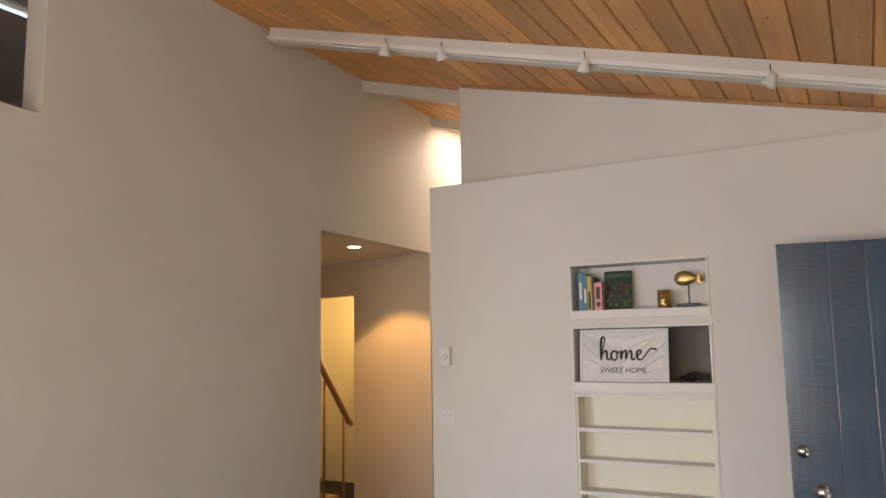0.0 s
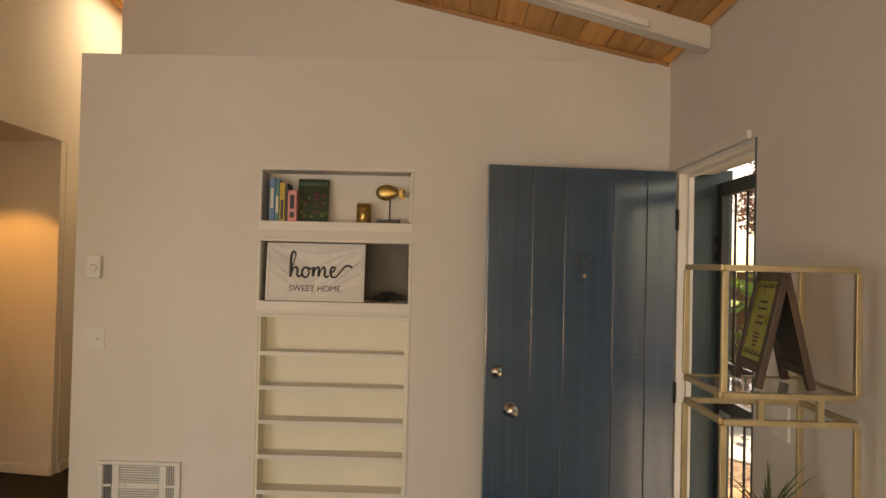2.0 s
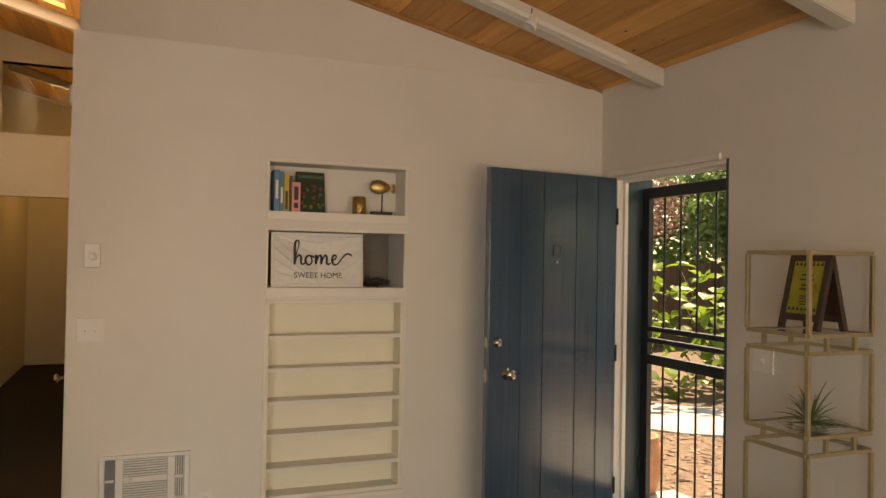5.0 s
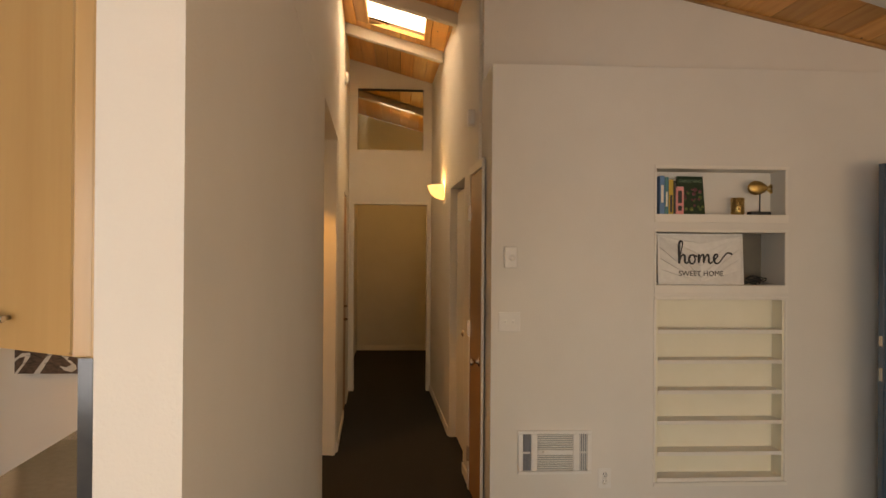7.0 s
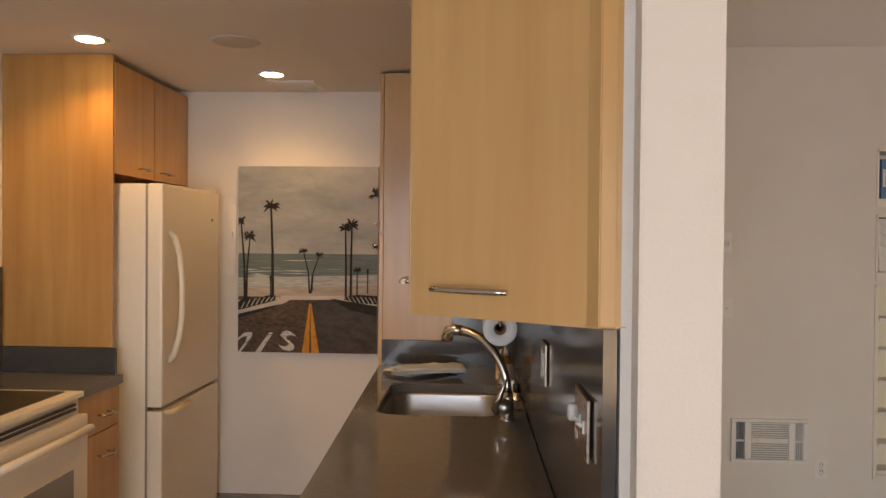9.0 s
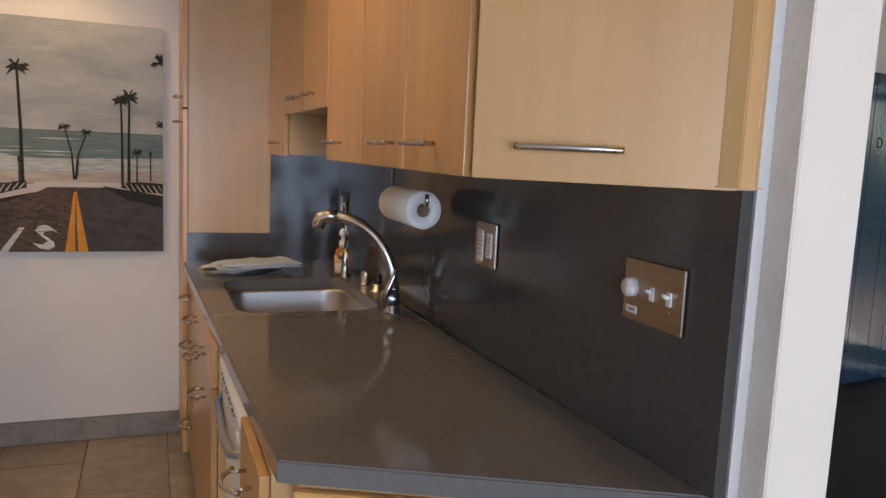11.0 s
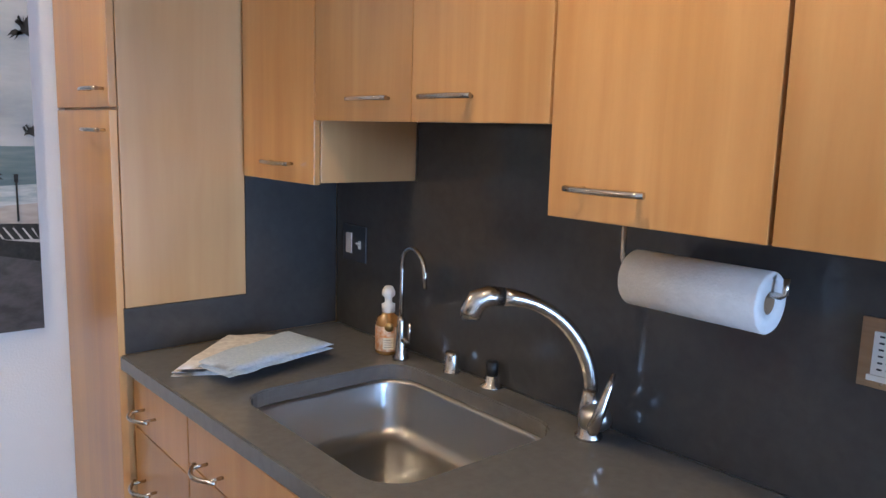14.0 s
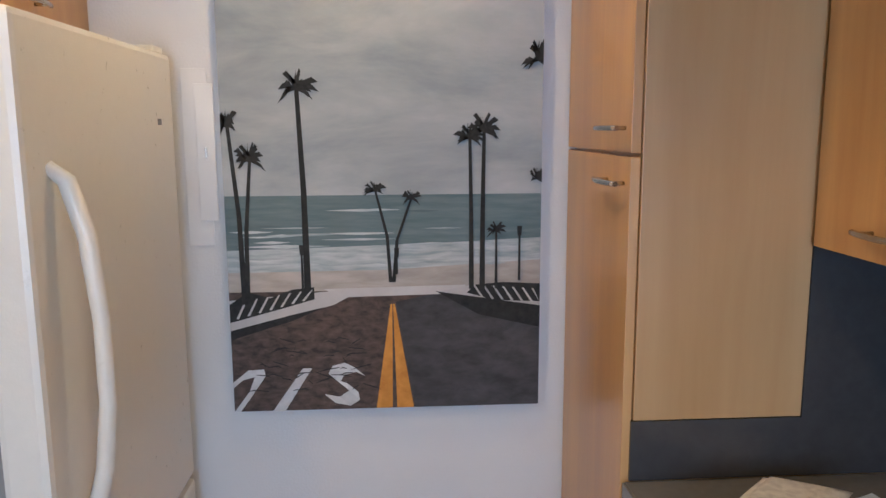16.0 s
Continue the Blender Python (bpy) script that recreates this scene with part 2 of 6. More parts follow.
def prism(bm, pts, z0, z1):
    lo = [bm.verts.new((x, y, z0)) for x, y in pts]
    hi = [bm.verts.new((x, y, z1)) for x, y in pts]
    n = len(pts)
    fs = [bm.faces.new(lo[::-1]), bm.faces.new(hi)]
    fs += [bm.faces.new((lo[i], lo[(i + 1) % n], hi[(i + 1) % n], hi[i])) for i in range(n)]
    bmesh.ops.recalc_face_normals(bm, faces=fs)
    return bm


def P(pts, z0, z1, bevel=0.0):
    bm = prism(bmesh.new(), pts, z0, z1)
    if bevel:
        bmesh.ops.bevel(bm, geom=list(bm.edges), offset=bevel, segments=2, affect="EDGES")
    return bm


def tube(bm, pts, r, seg=10, closed=False):
    """A round rod swept along points; r may be one radius or one a point."""
    pts = [Vector(p) for p in pts]
    rs = r if isinstance(r, (list, tuple)) else [r] * len(pts)
    rings = []
    ref = None
    for i, p in enumerate(pts):
        a = pts[i - 1] if i or closed else p
        b = pts[(i + 1) % len(pts)] if i + 1 < len(pts) or closed else p
        d = (b - a).normalized()
        if ref is None:
            ref = d.orthogonal().normalized()
        ref = (ref - d * ref.dot(d)).normalized()
        s = d.cross(ref)
        rings.append([bm.verts.new(p + (ref * math.cos(k * math.tau / seg) + s * math.sin(k * math.tau / seg)) * rs[i]) for k in range(seg)])
    fs = []
    for i in range(len(rings) - (0 if closed else 1)):
        u, v = rings[i], rings[(i + 1) % len(rings)]
        fs += [bm.faces.new((u[k], u[(k + 1) % seg], v[(k + 1) % seg], v[k])) for k in range(seg)]
    if not closed:
        fs += [bm.faces.new(rings[0][::-1]), bm.faces.new(rings[-1])]
    bmesh.ops.recalc_face_normals(bm, faces=fs)
    for f in fs:
        f.smooth = len(f.verts) == 4
    return bm


def lathe(profile, seg=24, m=None):
    """A turned shape from (radius, height) pairs about z."""
    bm = bmesh.new()
    rings = [[bm.verts.new((max(r, 1e-4) * math.cos(k * math.tau / seg), max(r, 1e-4) * math.sin(k * math.tau / seg), z)) for k in range(seg)] for r, z in profile]
    for u, v in zip(rings, rings[1:]):
        for k in range(seg):
            bm.faces.new((u[k], u[(k + 1) % seg], v[(k + 1) % seg], v[k])).smooth = True
    bm.faces.new(rings[0][::-1])
    bm.faces.new(rings[-1])
    bmesh.ops.recalc_face_normals(bm, faces=list(bm.faces))
    if m:
        bm.transform(m)
    return bm


def obj(name, bm, material):
    me = bpy.data.meshes.new(name)
    bm.to_mesh(me)
    bm.free()
    me.materials.append(material)
    return new(name, me)


def solid(name, bm, material, label, category, group="", at=None, kind=""):
    """A top-level thing of one mesh, in world metres, with its origin at `at`."""
    at = Vector(at or (0, 0, 0))
    bm.transform(Matrix.Translation(-at))
    ob = tagged(obj(name, bm, material), label, category, group, kind)
    ob.location = at
    BASE[ob] = at
    return ob


def structure(name, bm, material, label=""):
    return solid(name, bm, material, label, "", kind="structure")


def thing(name, label, category, at=(0, 0, 0), group=""):
    ob = tagged(new(name), label, category, group)
    ob.location = at
    BASE[ob] = Vector(at)
    ob.empty_display_size = 0.05
    return ob


def part(name, bm, material, parent, label=""):
    """One mesh under a thing or a part; coordinates in world metres."""
    bm.transform(Matrix.Translation(-BASE[parent]))
    ob = obj(name, bm, material)
    ob.parent = parent
    BASE[ob] = BASE[parent]
    if label:
        ob["label"] = label
    return ob


def wall_pieces(u0, u1, z0, z1, holes):
    """Rectangles (u0, u1, z0, z1) that fill a wall round its openings."""
    out = []
    cuts = sorted({u0, u1, *[h[0] for h in holes], *[h[1] for h in holes]})
    for a, b in zip(cuts, cuts[1:]):
        z = z0
        for h in sorted([h for h in holes if h[0] <= a and h[1] >= b], key=lambda h: h[2]):
            if h[2] > z:
                out.append((a, b, z, h[2]))
            z = h[3]
        if z < z1:
            out.append((a, b, z, z1))
    return out


def roof_z(x):
    return 2.69 + 0.278 * (3.03 - x)


def slope_top(bm, drop=0.0):
    """Trims the wall's top to the sloped ceiling."""
    for v in bm.verts:
        v.co.z = min(v.co.z, roof_z(v.co.x) - drop)
    return bm


# ---- the shell ----
# The opening at y -6.6 to -4.6 is unseen, added for the east fill.
bm = B(*[(3.03, 3.16, a, b, c, d) for a, b, c, d in wall_pieces(-8.0, 8.2, -0.1, 2.72, [(-6.6, -4.6, 0.8, 2.2), (-1.12, -0.15, 0.0, 2.13)])])
structure("wall_east", bm, PAINT, "cream painted wall with the front doorway")
bm = B(*[(a, b, -8.15, -8.0, c, d) for a, b, c, d in wall_pieces(-3.8, 3.16, -0.2, 4.6, [(-0.5, 2.9, 0.2, 2.3), (-3.25, -1.35, 0.4, 2.3)])])
structure("wall_south", slope_top(bm), PAINT, "cream wall with two wide windows")
structure("wall_west", B((-3.8, -3.65, -8.0, 8.2, -0.2, 4.5)), PAINT, "cream painted wall")
structure("wall_north", slope_top(B((-3.8, 0.2, 8.1, 8.25, -0.1, 4.6), (0.2, 3.16, 8.1, 8.25, -0.1, 3.4))), PAINT, "plain cream wall closing the hall")
structure("floor", B((-1.05, 3.03, -8.0, 8.1, -0.12, 0.0), (-3.65, -1.05, 0.42, 8.1, -0.12, 0.0), (-3.65, -1.05, -8.0, -4.75, -0.2, -0.001)), CARPET, "black low-pile carpet")

# niche wall: a thick low wall with a shelf recess, and the taller wall set back over it
NX0, NX1 = 0.955, 1.715
bm = B(*[(a, b, 0.0, 0.3, c, d) for a, b, c, d in wall_pieces(0.0, 3.03, 0.0, 2.69, [(NX0, NX1, 1.845, 2.105), (NX0, NX1, 1.435, 1.74), (NX0, NX1, 0.3, 1.35)])])
niche_wall = structure("wall_niche", bm, PAINT, "cream wall with recessed built-in shelves and a level top")
structure("wall_niche_backing", B((0.0, 3.03, 0.302, 0.551, 0.0, 2.688)), PAINT, "backing of the shelf recess")
UPPER = P([(0.0, 0.45), (3.028, 0.012), (3.028, 0.13), (0.0, 0.551)], 2.692, 3.8)
structure("wall_upper_setback", slope_top(UPPER), PAINT, "cream wall rising to the ceiling behind the ledge")

# hall walls lean slightly off square
def hall_wall(name, x_at_0, thick, y0, y1, z1, holes, label):
    bm = bmesh.new()
    for a, b, c, d in wall_pieces(y0, y1, 0.0, z1, holes):
        xa, xb = x_at_0 - 0.033 * a, x_at_0 - 0.033 * b
        prism(bm, [(xa, a), (xa + thick, a), (xb + thick, b), (xb, b)], c, d)
    return structure(name, slope_top(bm), PAINT, label)


hall_wall("wall_hall_east", 0.0, 0.12, 0.552, 4.5, 4.2, [(0.552, 0.86, 0.0, 2.15), (1.27, 2.34, 0.0, 2.17)], "cream hall wall with two doorways")
hall_wall("wall_hall_west", -0.955 - 0.12, 0.12, 1.82, 4.5, 4.2, [(3.1, 3.75, 0.0, 2.2)], "cream hall wall with a narrow door")
bm = bmesh.new()
prism(bm, [(-0.866, -3.05), (-0.952, 0.06), (-1.05, 0.06), (-1.022, -2.99), (-1.0, -2.995), (-1.0, -3.05)], -0.125, 2.5)
prism(bm, [(-1.05, 0.0), (-1.05, 0.13), (-1.18, 0.3), (-1.28, 0.42), (-1.34, 0.42), (-1.34, 0.301), (-1.301, 0.298), (-1.301, 0.0)], -0.125, 2.5)
structure("wall_kitchen_side", bm, PAINT, "cream wall between kitchen and hall")
bm = bmesh.new()
for a, b, c, d in wall_pieces(-4.75, 0.06, 2.5, 4.2, [(-2.95, -2.13, 2.78, 3.6)]):
    prism(bm, [(-0.865 - 0.0284 * (a + 2.985), a), (-0.865 - 0.0284 * (b + 2.985), b), (-1.05, b), (-1.05, a)], c, d)
prism(bm, [(-0.952, 0.06), (-1.015, 1.82), (-1.13, 1.82), (-1.05, 0.06)], 2.5, 4.2)
structure("wall_loft_side", slope_top(bm), PAINT, "tall cream wall with a dark opening into the loft")
structure("wall_stub_plaster", B((-1.004, -0.9995, -3.049, -2.9955, -0.125, 2.5)), TEXTURED, "textured plaster return at the end of the wall")
structure("wall_kitchen_north", B((-3.65, -1.34, 0.30, 0.42, -0.125, 2.6)), PAINT, "cream kitchen wall")
structure("wall_kitchen_fascia", slope_top(B((-3.65, -0.86, -4.75, -4.63, 2.5, 4.5))), PAINT, "cream fascia over the kitchen")
structure("ceiling_kitchen", B((-3.65, -1.052, -4.63, 0.30, 2.5, 2.56)), CEIL_PAINT, "flat white kitchen ceiling")
# end of the hall with a doorway and a clerestory window
bm = B(*[(a, b, 4.5, 4.62, c, d) for a, b, c, d in wall_pieces(-1.25, 0.1, 0.0, 4.2, [(-1.04, -0.2, 0.0, 2.16), (-1.01, -0.25, 2.79, 3.5)])])
prism(bm, [(-1.01, 4.5), (-0.25, 4.5), (-0.25, 4.62), (-1.01, 4.62)], 3.5, 3.502)
structure("wall_hall_end", slope_top(bm), PAINT, "cream wall with a doorway and clerestory window")
structure("wall_far_room_west", B((-1.32, -1.2, 4.62, 8.1, 0, 2.75)), PAINT, "cream far room wall")
structure("wall_far_room_east", slope_top(B((0.35, 0.47, 4.5, 8.1, 0, 4.2))), PAINT, "cream far room wall")
# alcove off the hall
structure("ceiling_alcove", P([(-3.65, 0.43), (-1.3, 0.43), (-1.055, 0.02), (-1.1, 1.84), (-1.1, 3.5), (-3.65, 3.5)], 2.505, 2.56), CEIL_PAINT, "low alcove soffit")
bm = bmesh.new()
prism(bm, [(-1.02, 1.745), (-2.0, 1.915), (-2.0, 2.02), (-1.02, 1.86)], 0, 2.504)
prism(bm, [(-2.0, 1.915), (-2.95, 2.08), (-2.95, 2.18), (-2.0, 2.02)], 2.16, 2.504)
prism(bm, [(-2.95, 2.08), (-3.65, 2.2), (-3.65, 2.3), (-2.95, 2.18)], 0, 2.504)
structure("wall_alcove", bm, PAINT, "cream alcove wall under a downlight")
structure("wall_stairs_room", B((-3.65, -1.1, 3.5, 3.62, 0, 2.5)), PAINT, "plain wall of the lit room")

# plank ceiling with a skylight
bm = bmesh.new()
SK = (-0.82, -0.30, 1.98, 2.86)
x = -3.74
while x < 3.03:
    x1 = min(x + 0.14, 3.03)
    runs = [(x, x1, -8.0, 8.1)]
    if x < SK[1] and x1 > SK[0]:
        runs = [(x, x1, -8.0, SK[2]), (x, x1, SK[3], 8.1)]
        runs += [(x, SK[0], SK[2], SK[3])] if x < SK[0] - 0.02 else []
        runs += [(SK[1], x1, SK[2], SK[3])] if x1 > SK[1] + 0.02 else []
    for xa, xb, y0, y1 in runs:
        a, b = xa + 0.0012, xb - 0.0012
        za, zb = roof_z(a), roof_z(b)
        g = 0.006
        sec = [(a, za + g), (a + g, za), (b - g, zb), (b, zb + g), (b, zb + 0.04), (a, za + 0.04)]
        lo = [bm.verts.new((px, y0, pz)) for px, pz in sec]
        hi = [bm.verts.new((px, y1, pz)) for px, pz in sec]
        bm.faces.new(lo)
        bm.faces.new(hi[::-1])
        for k in range(6):
            bm.faces.new((lo[k], hi[k], hi[(k + 1) % 6], lo[(k + 1) % 6]))
    x = x1
bmesh.ops.recalc_face_normals(bm, faces=list(bm.faces))
structure("ceiling", bm, PINE, "sloped tongue-and-groove pine plank ceiling")
bm = bmesh.new()
for xa, xb, ya, yb in ((-3.8, SK[0], -8.15, 8.25), (SK[1], 3.7, -8.15, 8.25), (SK[0], SK[1], -8.15, SK[2]), (SK[0], SK[1], SK[3], 8.25)):
    prism(bm, [(xa, ya), (xb, ya), (xb, yb), (xa, yb)], 0.045, 0.16)
for v in bm.verts:
    v.co.z += roof_z(v.co.x)
structure("roof", bm, FENCE_WOOD, "roof boarding")


def beam(y, x0, x1):
    bm = prism(bmesh.new(), [(x0, y - 0.065), (x1, y - 0.065), (x1, y + 0.03), (x0, y + 0.03)], -0.1, -0.001)
    bmesh.ops.bevel(bm, geom=list(bm.edges), offset=0.006, segments=2, affect="EDGES")
    for v in bm.verts:
        v.co.z += roof_z(v.co.x)
    return solid("ceiling_beam", bm, BEAM, "cream painted timber beam under the plank ceiling", "beam", "ceiling beams", at=(x0, y, roof_z(x0)))


for y in (-6.65, -5.43, -4.21, -2.99, -1.77, -0.55):
    beam(y, -0.86, 3.028)
for y in (0.67, 1.86, 3.1):
    beam(y, -0.965 - 0.033 * y + 0.004, -0.033 * y - 0.004)
beam(6.2, -1.2, 0.34)

bm = P([(0.02, 0.425), (3.02, -0.008), (3.02, 0.011), (0.02, 0.446)], -0.022, -0.002)
for v in bm.verts:
    v.co.z += roof_z(v.co.x)
structure("trim_ceiling", bm, DOOR_WOOD, "pine moulding along the ceiling edge")

# ---- fittings shared by cabinets ----


def bow_handle(parent, p, length, along, out, r=0.006, rise=0.026):
    """A bowed metal pull centred at p; along and out are unit directions."""
    p, al, ou = Vector(p), Vector(along), Vector(out)
    bm = bmesh.new()
    n = 9
    bow = 0.03 if length < 0.13 else 0.012
    pts = [p + al * (length * (i / (n - 1) - 0.5)) + ou * (rise + bow * math.sin(math.pi * i / (n - 1))) for i in range(n)]
    tube(bm, pts, r, 8)
    for s in (-0.36, 0.36):
        a = p + al * (length * s)
        tube(bm, [a, a + ou * (rise + 0.009)], r * 0.75, 8)
    return part("handle", bm, NICKEL, parent, "brushed nickel bow handle")


def cabinet(label, body, group, fronts, axis, out, material=MAPLE, body_mat=MAPLE_PALE):
    """A cabinet unit. body: box. fronts: (u0, u1, z0, z1, kind, handle (u, z) or None); axis 'y' fronts lie at x = face."""
    x0, x1, y0, y1, z0, z1 = body
    ob = thing("cabinet", label, "cabinet", ((x0 + x1) / 2, (y0 + y1) / 2, z0), group)
    part("body", B(body, bevel=0.002), body_mat, ob)
    face = x0 if out < 0 else x1
    for u0, u1, a, b, kind, hs, hl in fronts:
        fx = (face - 0.021, face - 0.002) if out < 0 else (face + 0.002, face + 0.021)
        d = part(kind, B((*fx, u0 + 0.0015, u1 - 0.0015, a, b), bevel=0.002), material, ob)
        for hu, hz in hs:
            bow_handle(d, (face + out * 0.021, hu, hz), hl, (0, 1, 0), (out, 0, 0))
    return ob


# ---- kitchen floor and base ----
kf = structure("floor_kitchen", B((-3.65, -1.05, -4.75, 0.30, -0.2, -0.131)), GROUT, "stone-coloured ceramic tile floor")
tile_me = None
for i in range(-3, 5):
    for j in range(-12, 1):
        tx0, tx1 = max(-2.655 + 0.393 * i, -3.65), min(-2.655 + 0.393 * (i + 1), -1.05)
        ty0, ty1 = -0.005 + 0.393 * j, min(-0.005 + 0.393 * (j + 1), 0.298)
        if tx1 - tx0 < 0.05:
            continue
        full = tx1 - tx0 > 0.39 and ty1 - ty0 > 0.39
        if full and tile_me:
            t = new("tile", tile_me)
        else:
            w, h = (tx1 - tx0) / 2 - 0.003, (ty1 - ty0) / 2 - 0.003
            t = obj("tile", B((-w, w, -h, h, -0.012, 0.0), bevel=0.0025), TILE)
            if full:
                tile_me = t.data
        t.location = ((tx0 + tx1) / 2, (ty0 + ty1) / 2, -0.125 + random.uniform(-0.0006, 0.0006))
        t.parent = kf
bb = structure("baseboard_kitchen", B((-3.65, -1.8, 0.294, 0.2995, -0.13, 0.0)), GROUT, "grey stone tile skirting")
for i in range(6):
    a = -3.64 + i * 0.305
    part("tile", B((a + 0.002, a + 0.303, 0.284, 0.2935, -0.122, -0.004), bevel=0.002), BASE_TILE, bb)

# ---- kitchen, sink side ----
UP = "wall cabinets over the sink"
FX = -1.40
cabinet("maple wall cabinet, single door, beside the pantry", (FX, -1.077, -0.722, -0.292, 1.437, 2.49), UP,
        [(-0.722, -0.292, 1.432, 2.485, "door", [(-0.545, 1.484)], 0.165)], "y", -1)
cabinet("short maple wall cabinet with two doors over the sink", (FX, -1.077, -1.557, -0.726, 1.61, 2.49), UP,
        [(-1.144, -0.726, 1.603, 2.485, "door", [(-1.000, 1.656)], 0.165), (-1.557, -1.144, 1.603, 2.485, "door", [(-1.285, 1.656)], 0.165)], "y", -1)
cabinet("maple wall cabinet with a paper towel holder under it", (FX, -1.077, -1.982, -1.561, 1.442, 2.49), UP,
        [(-1.982, -1.561, 1.437, 2.485, "door", [(-1.705, 1.492)], 0.165)], "y", -1)
cabinet("maple wall cabinet with pale door edges", (FX, -1.077, -2.712, -1.986, 1.442, 2.49), UP,
        [(-2.354, -1.986, 1.437, 2.485, "door", [(-2.226, 1.494)], 0.165), (-2.708, -2.358, 1.437, 2.485, "door", [(-2.493, 1.494)], 0.165)], "y", -1)
# angled end cabinet
ac = thing("cabinet", "angled maple end wall cabinet, door coloured paler for the daylight on it", "cabinet", (-1.2, -2.8, 1.44), UP)
part("body", P([(-1.078, -2.716), (-1.385, -2.716), (-1.385, -2.722), (-1.008, -2.975), (-1.008, -2.99), (-1.06, -2.99), (-1.078, -2.96)], 1.442, 2.49, bevel=0.002), MAPLE_PALE, ac)
d0, d1 = Vector((-1.405, -2.718, 0)), Vector((-1.018, -2.975, 0))
al = (d1 - d0).normalized()
ou = Vector((al.y, -al.x, 0))
q = [d0, d1, d1 + ou * 0.02, d0 + ou * 0.02]
# This door's paler veneer has the daylight falling on it put into its colour.
dd = part("door", P([(v.x, v.y) for v in q], 1.437, 2.485, bevel=0.002), MAPLE_PALE, ac)
hm = d0 + al * 0.165 + ou * 0.02
bow_handle(dd, (hm.x, hm.y, 1.494), 0.18, al, ou, rise=0.026)

# pantry
pn = thing("cabinet", "tall maple pantry cabinet with two stacked doors", "pantry cabinet", (-1.45, 0.0, -0.125))
part("body", B((-1.785, -1.302, -0.262, 0.297, -0.02, 2.49), (-1.302, -1.06, -0.262, -0.002, -0.02, 2.49), bevel=0.002), MAPLE_PALE, pn)
part("plinth", B((-1.73, -1.31, -0.25, 0.29, -0.125, -0.02)), BLACK, pn)
part("side_panel", B((-1.785, -1.412, -0.278, -0.263, 1.052, 2.485), bevel=0.002), MAPLE_PALE, pn, "pale knotty maple side panel")
for z0, z1, hz in ((1.626, 2.485, 1.677), (-0.015, 1.618, 1.562)):
    dd = part("door", B((-1.808, -1.787, -0.272, 0.293, z0, z1), bevel=0.002), MAPLE, pn)
    bow_handle(dd, (-1.808, -0.17, hz), 0.17, (0, 1, 0), (-1, 0, 0))

# worktop with a rounded sink cut-out
SX0, SX1, SY0, SY1 = -1.672, -1.172, -1.42, -0.782


def round_rect(x0, x1, y0, y1, r, n=6):
    out = []
    for cx, cy, a in ((x1 - r, y1 - r, 0), (x0 + r, y1 - r, 90), (x0 + r, y0 + r, 180), (x1 - r, y0 + r, 270)):
        out += [(cx + r * math.cos(radians(a + 90 * i / n)), cy + r * math.sin(radians(a + 90 * i / n))) for i in range(n + 1)]
    return out


bm = bmesh.new()
edges = []
for loop in ([(-1.077, -0.279), (-1.805, -0.279), (-1.727, -2.64), (-1.02, -2.992), (-1.02, -2.985), (-1.053, -2.965), (-1.0765, -1.557)], round_rect(SX0, SX1, SY0, SY1, 0.09)):
    vs = [bm.verts.new((px, py, 0.915)) for px, py in loop]
    edges += [bm.edges.new((vs[i], vs[(i + 1) % len(vs)])) for i in range(len(vs))]
fill = bmesh.ops.triangle_fill(bm, edges=edges, use_beauty=True)
ex = bmesh.ops.extrude_face_region(bm, geom=[g for g in fill["geom"] if isinstance(g, bmesh.types.BMFace)])
bmesh.ops.translate(bm, vec=(0, 0, -0.042), verts=[g for g in ex["geom"] if isinstance(g, bmesh.types.BMVert)])
bmesh.ops.recalc_face_normals(bm, faces=list(bm.faces))
sharp = [e for e in bm.edges if len(e.link_faces) == 2 and e.calc_face_angle() > 0.6 and abs(e.verts[0].co.z - e.verts[1].co.z) < 1e-5 and e.verts[0].co.z > 0.9]
bmesh.ops.bevel(bm, geom=sharp, offset=0.004, segments=2, affect="EDGES")
solid("worktop", bm, QUARTZ, "polished dark grey quartz worktop with an angled end", "worktop", at=(-1.4, -1.5, 0.873))
bs = thing("backsplash", "glossy dark grey slab backsplash round the worktop", "backsplash", (-1.07, -1.6, 0.915))
sb_ = part("slab", B((-1.076, -1.052, -2.99, -1.557, 0.9155, 1.4385), (-1.076, -1.052, -1.557, -0.726, 0.9155, 1.609), (-1.076, -1.052, -0.726, -0.282, 0.9155, 1.4355)), SPLASH, bs)
for v in sb_.data.vertices:
    wy = v.co.y + BASE[bs].y
    v.co.x += 0.024 * max(0.0, (-1.557 - wy) / 1.433)
rs = part("return_slab", P([(-1.79, 0.9155), (-1.077, 0.9155), (-1.077, 1.4365), (-1.411, 1.4365), (-1.411, 1.051), (-1.79, 1.051)], 0.2645, 0.2785), SPLASH, bs)
for v in rs.data.vertices:
    wx, wy, wz = v.co + BASE[bs]
    v.co = Vector((wx, -wz - 0.002, wy)) - BASE[bs]
rs.data.flip_normals()

# undermount sink
sk = thing("sink", "undermount brushed stainless steel sink bowl", "sink", (-1.42, -1.12, 0.7))
bm = bmesh.new()
rings = []
for inset, z, r in ((-0.012, 0.872, 0.1), (0.0, 0.872, 0.09), (0.004, 0.86, 0.09), (0.012, 0.74, 0.085), (0.03, 0.712, 0.075), (0.06, 0.702, 0.06), (0.19, 0.697, 0.03)):
    rings.append([bm.verts.new((px, py, z)) for px, py in round_rect(SX0 + inset, SX1 - inset, SY0 + inset, SY1 - inset, r)])
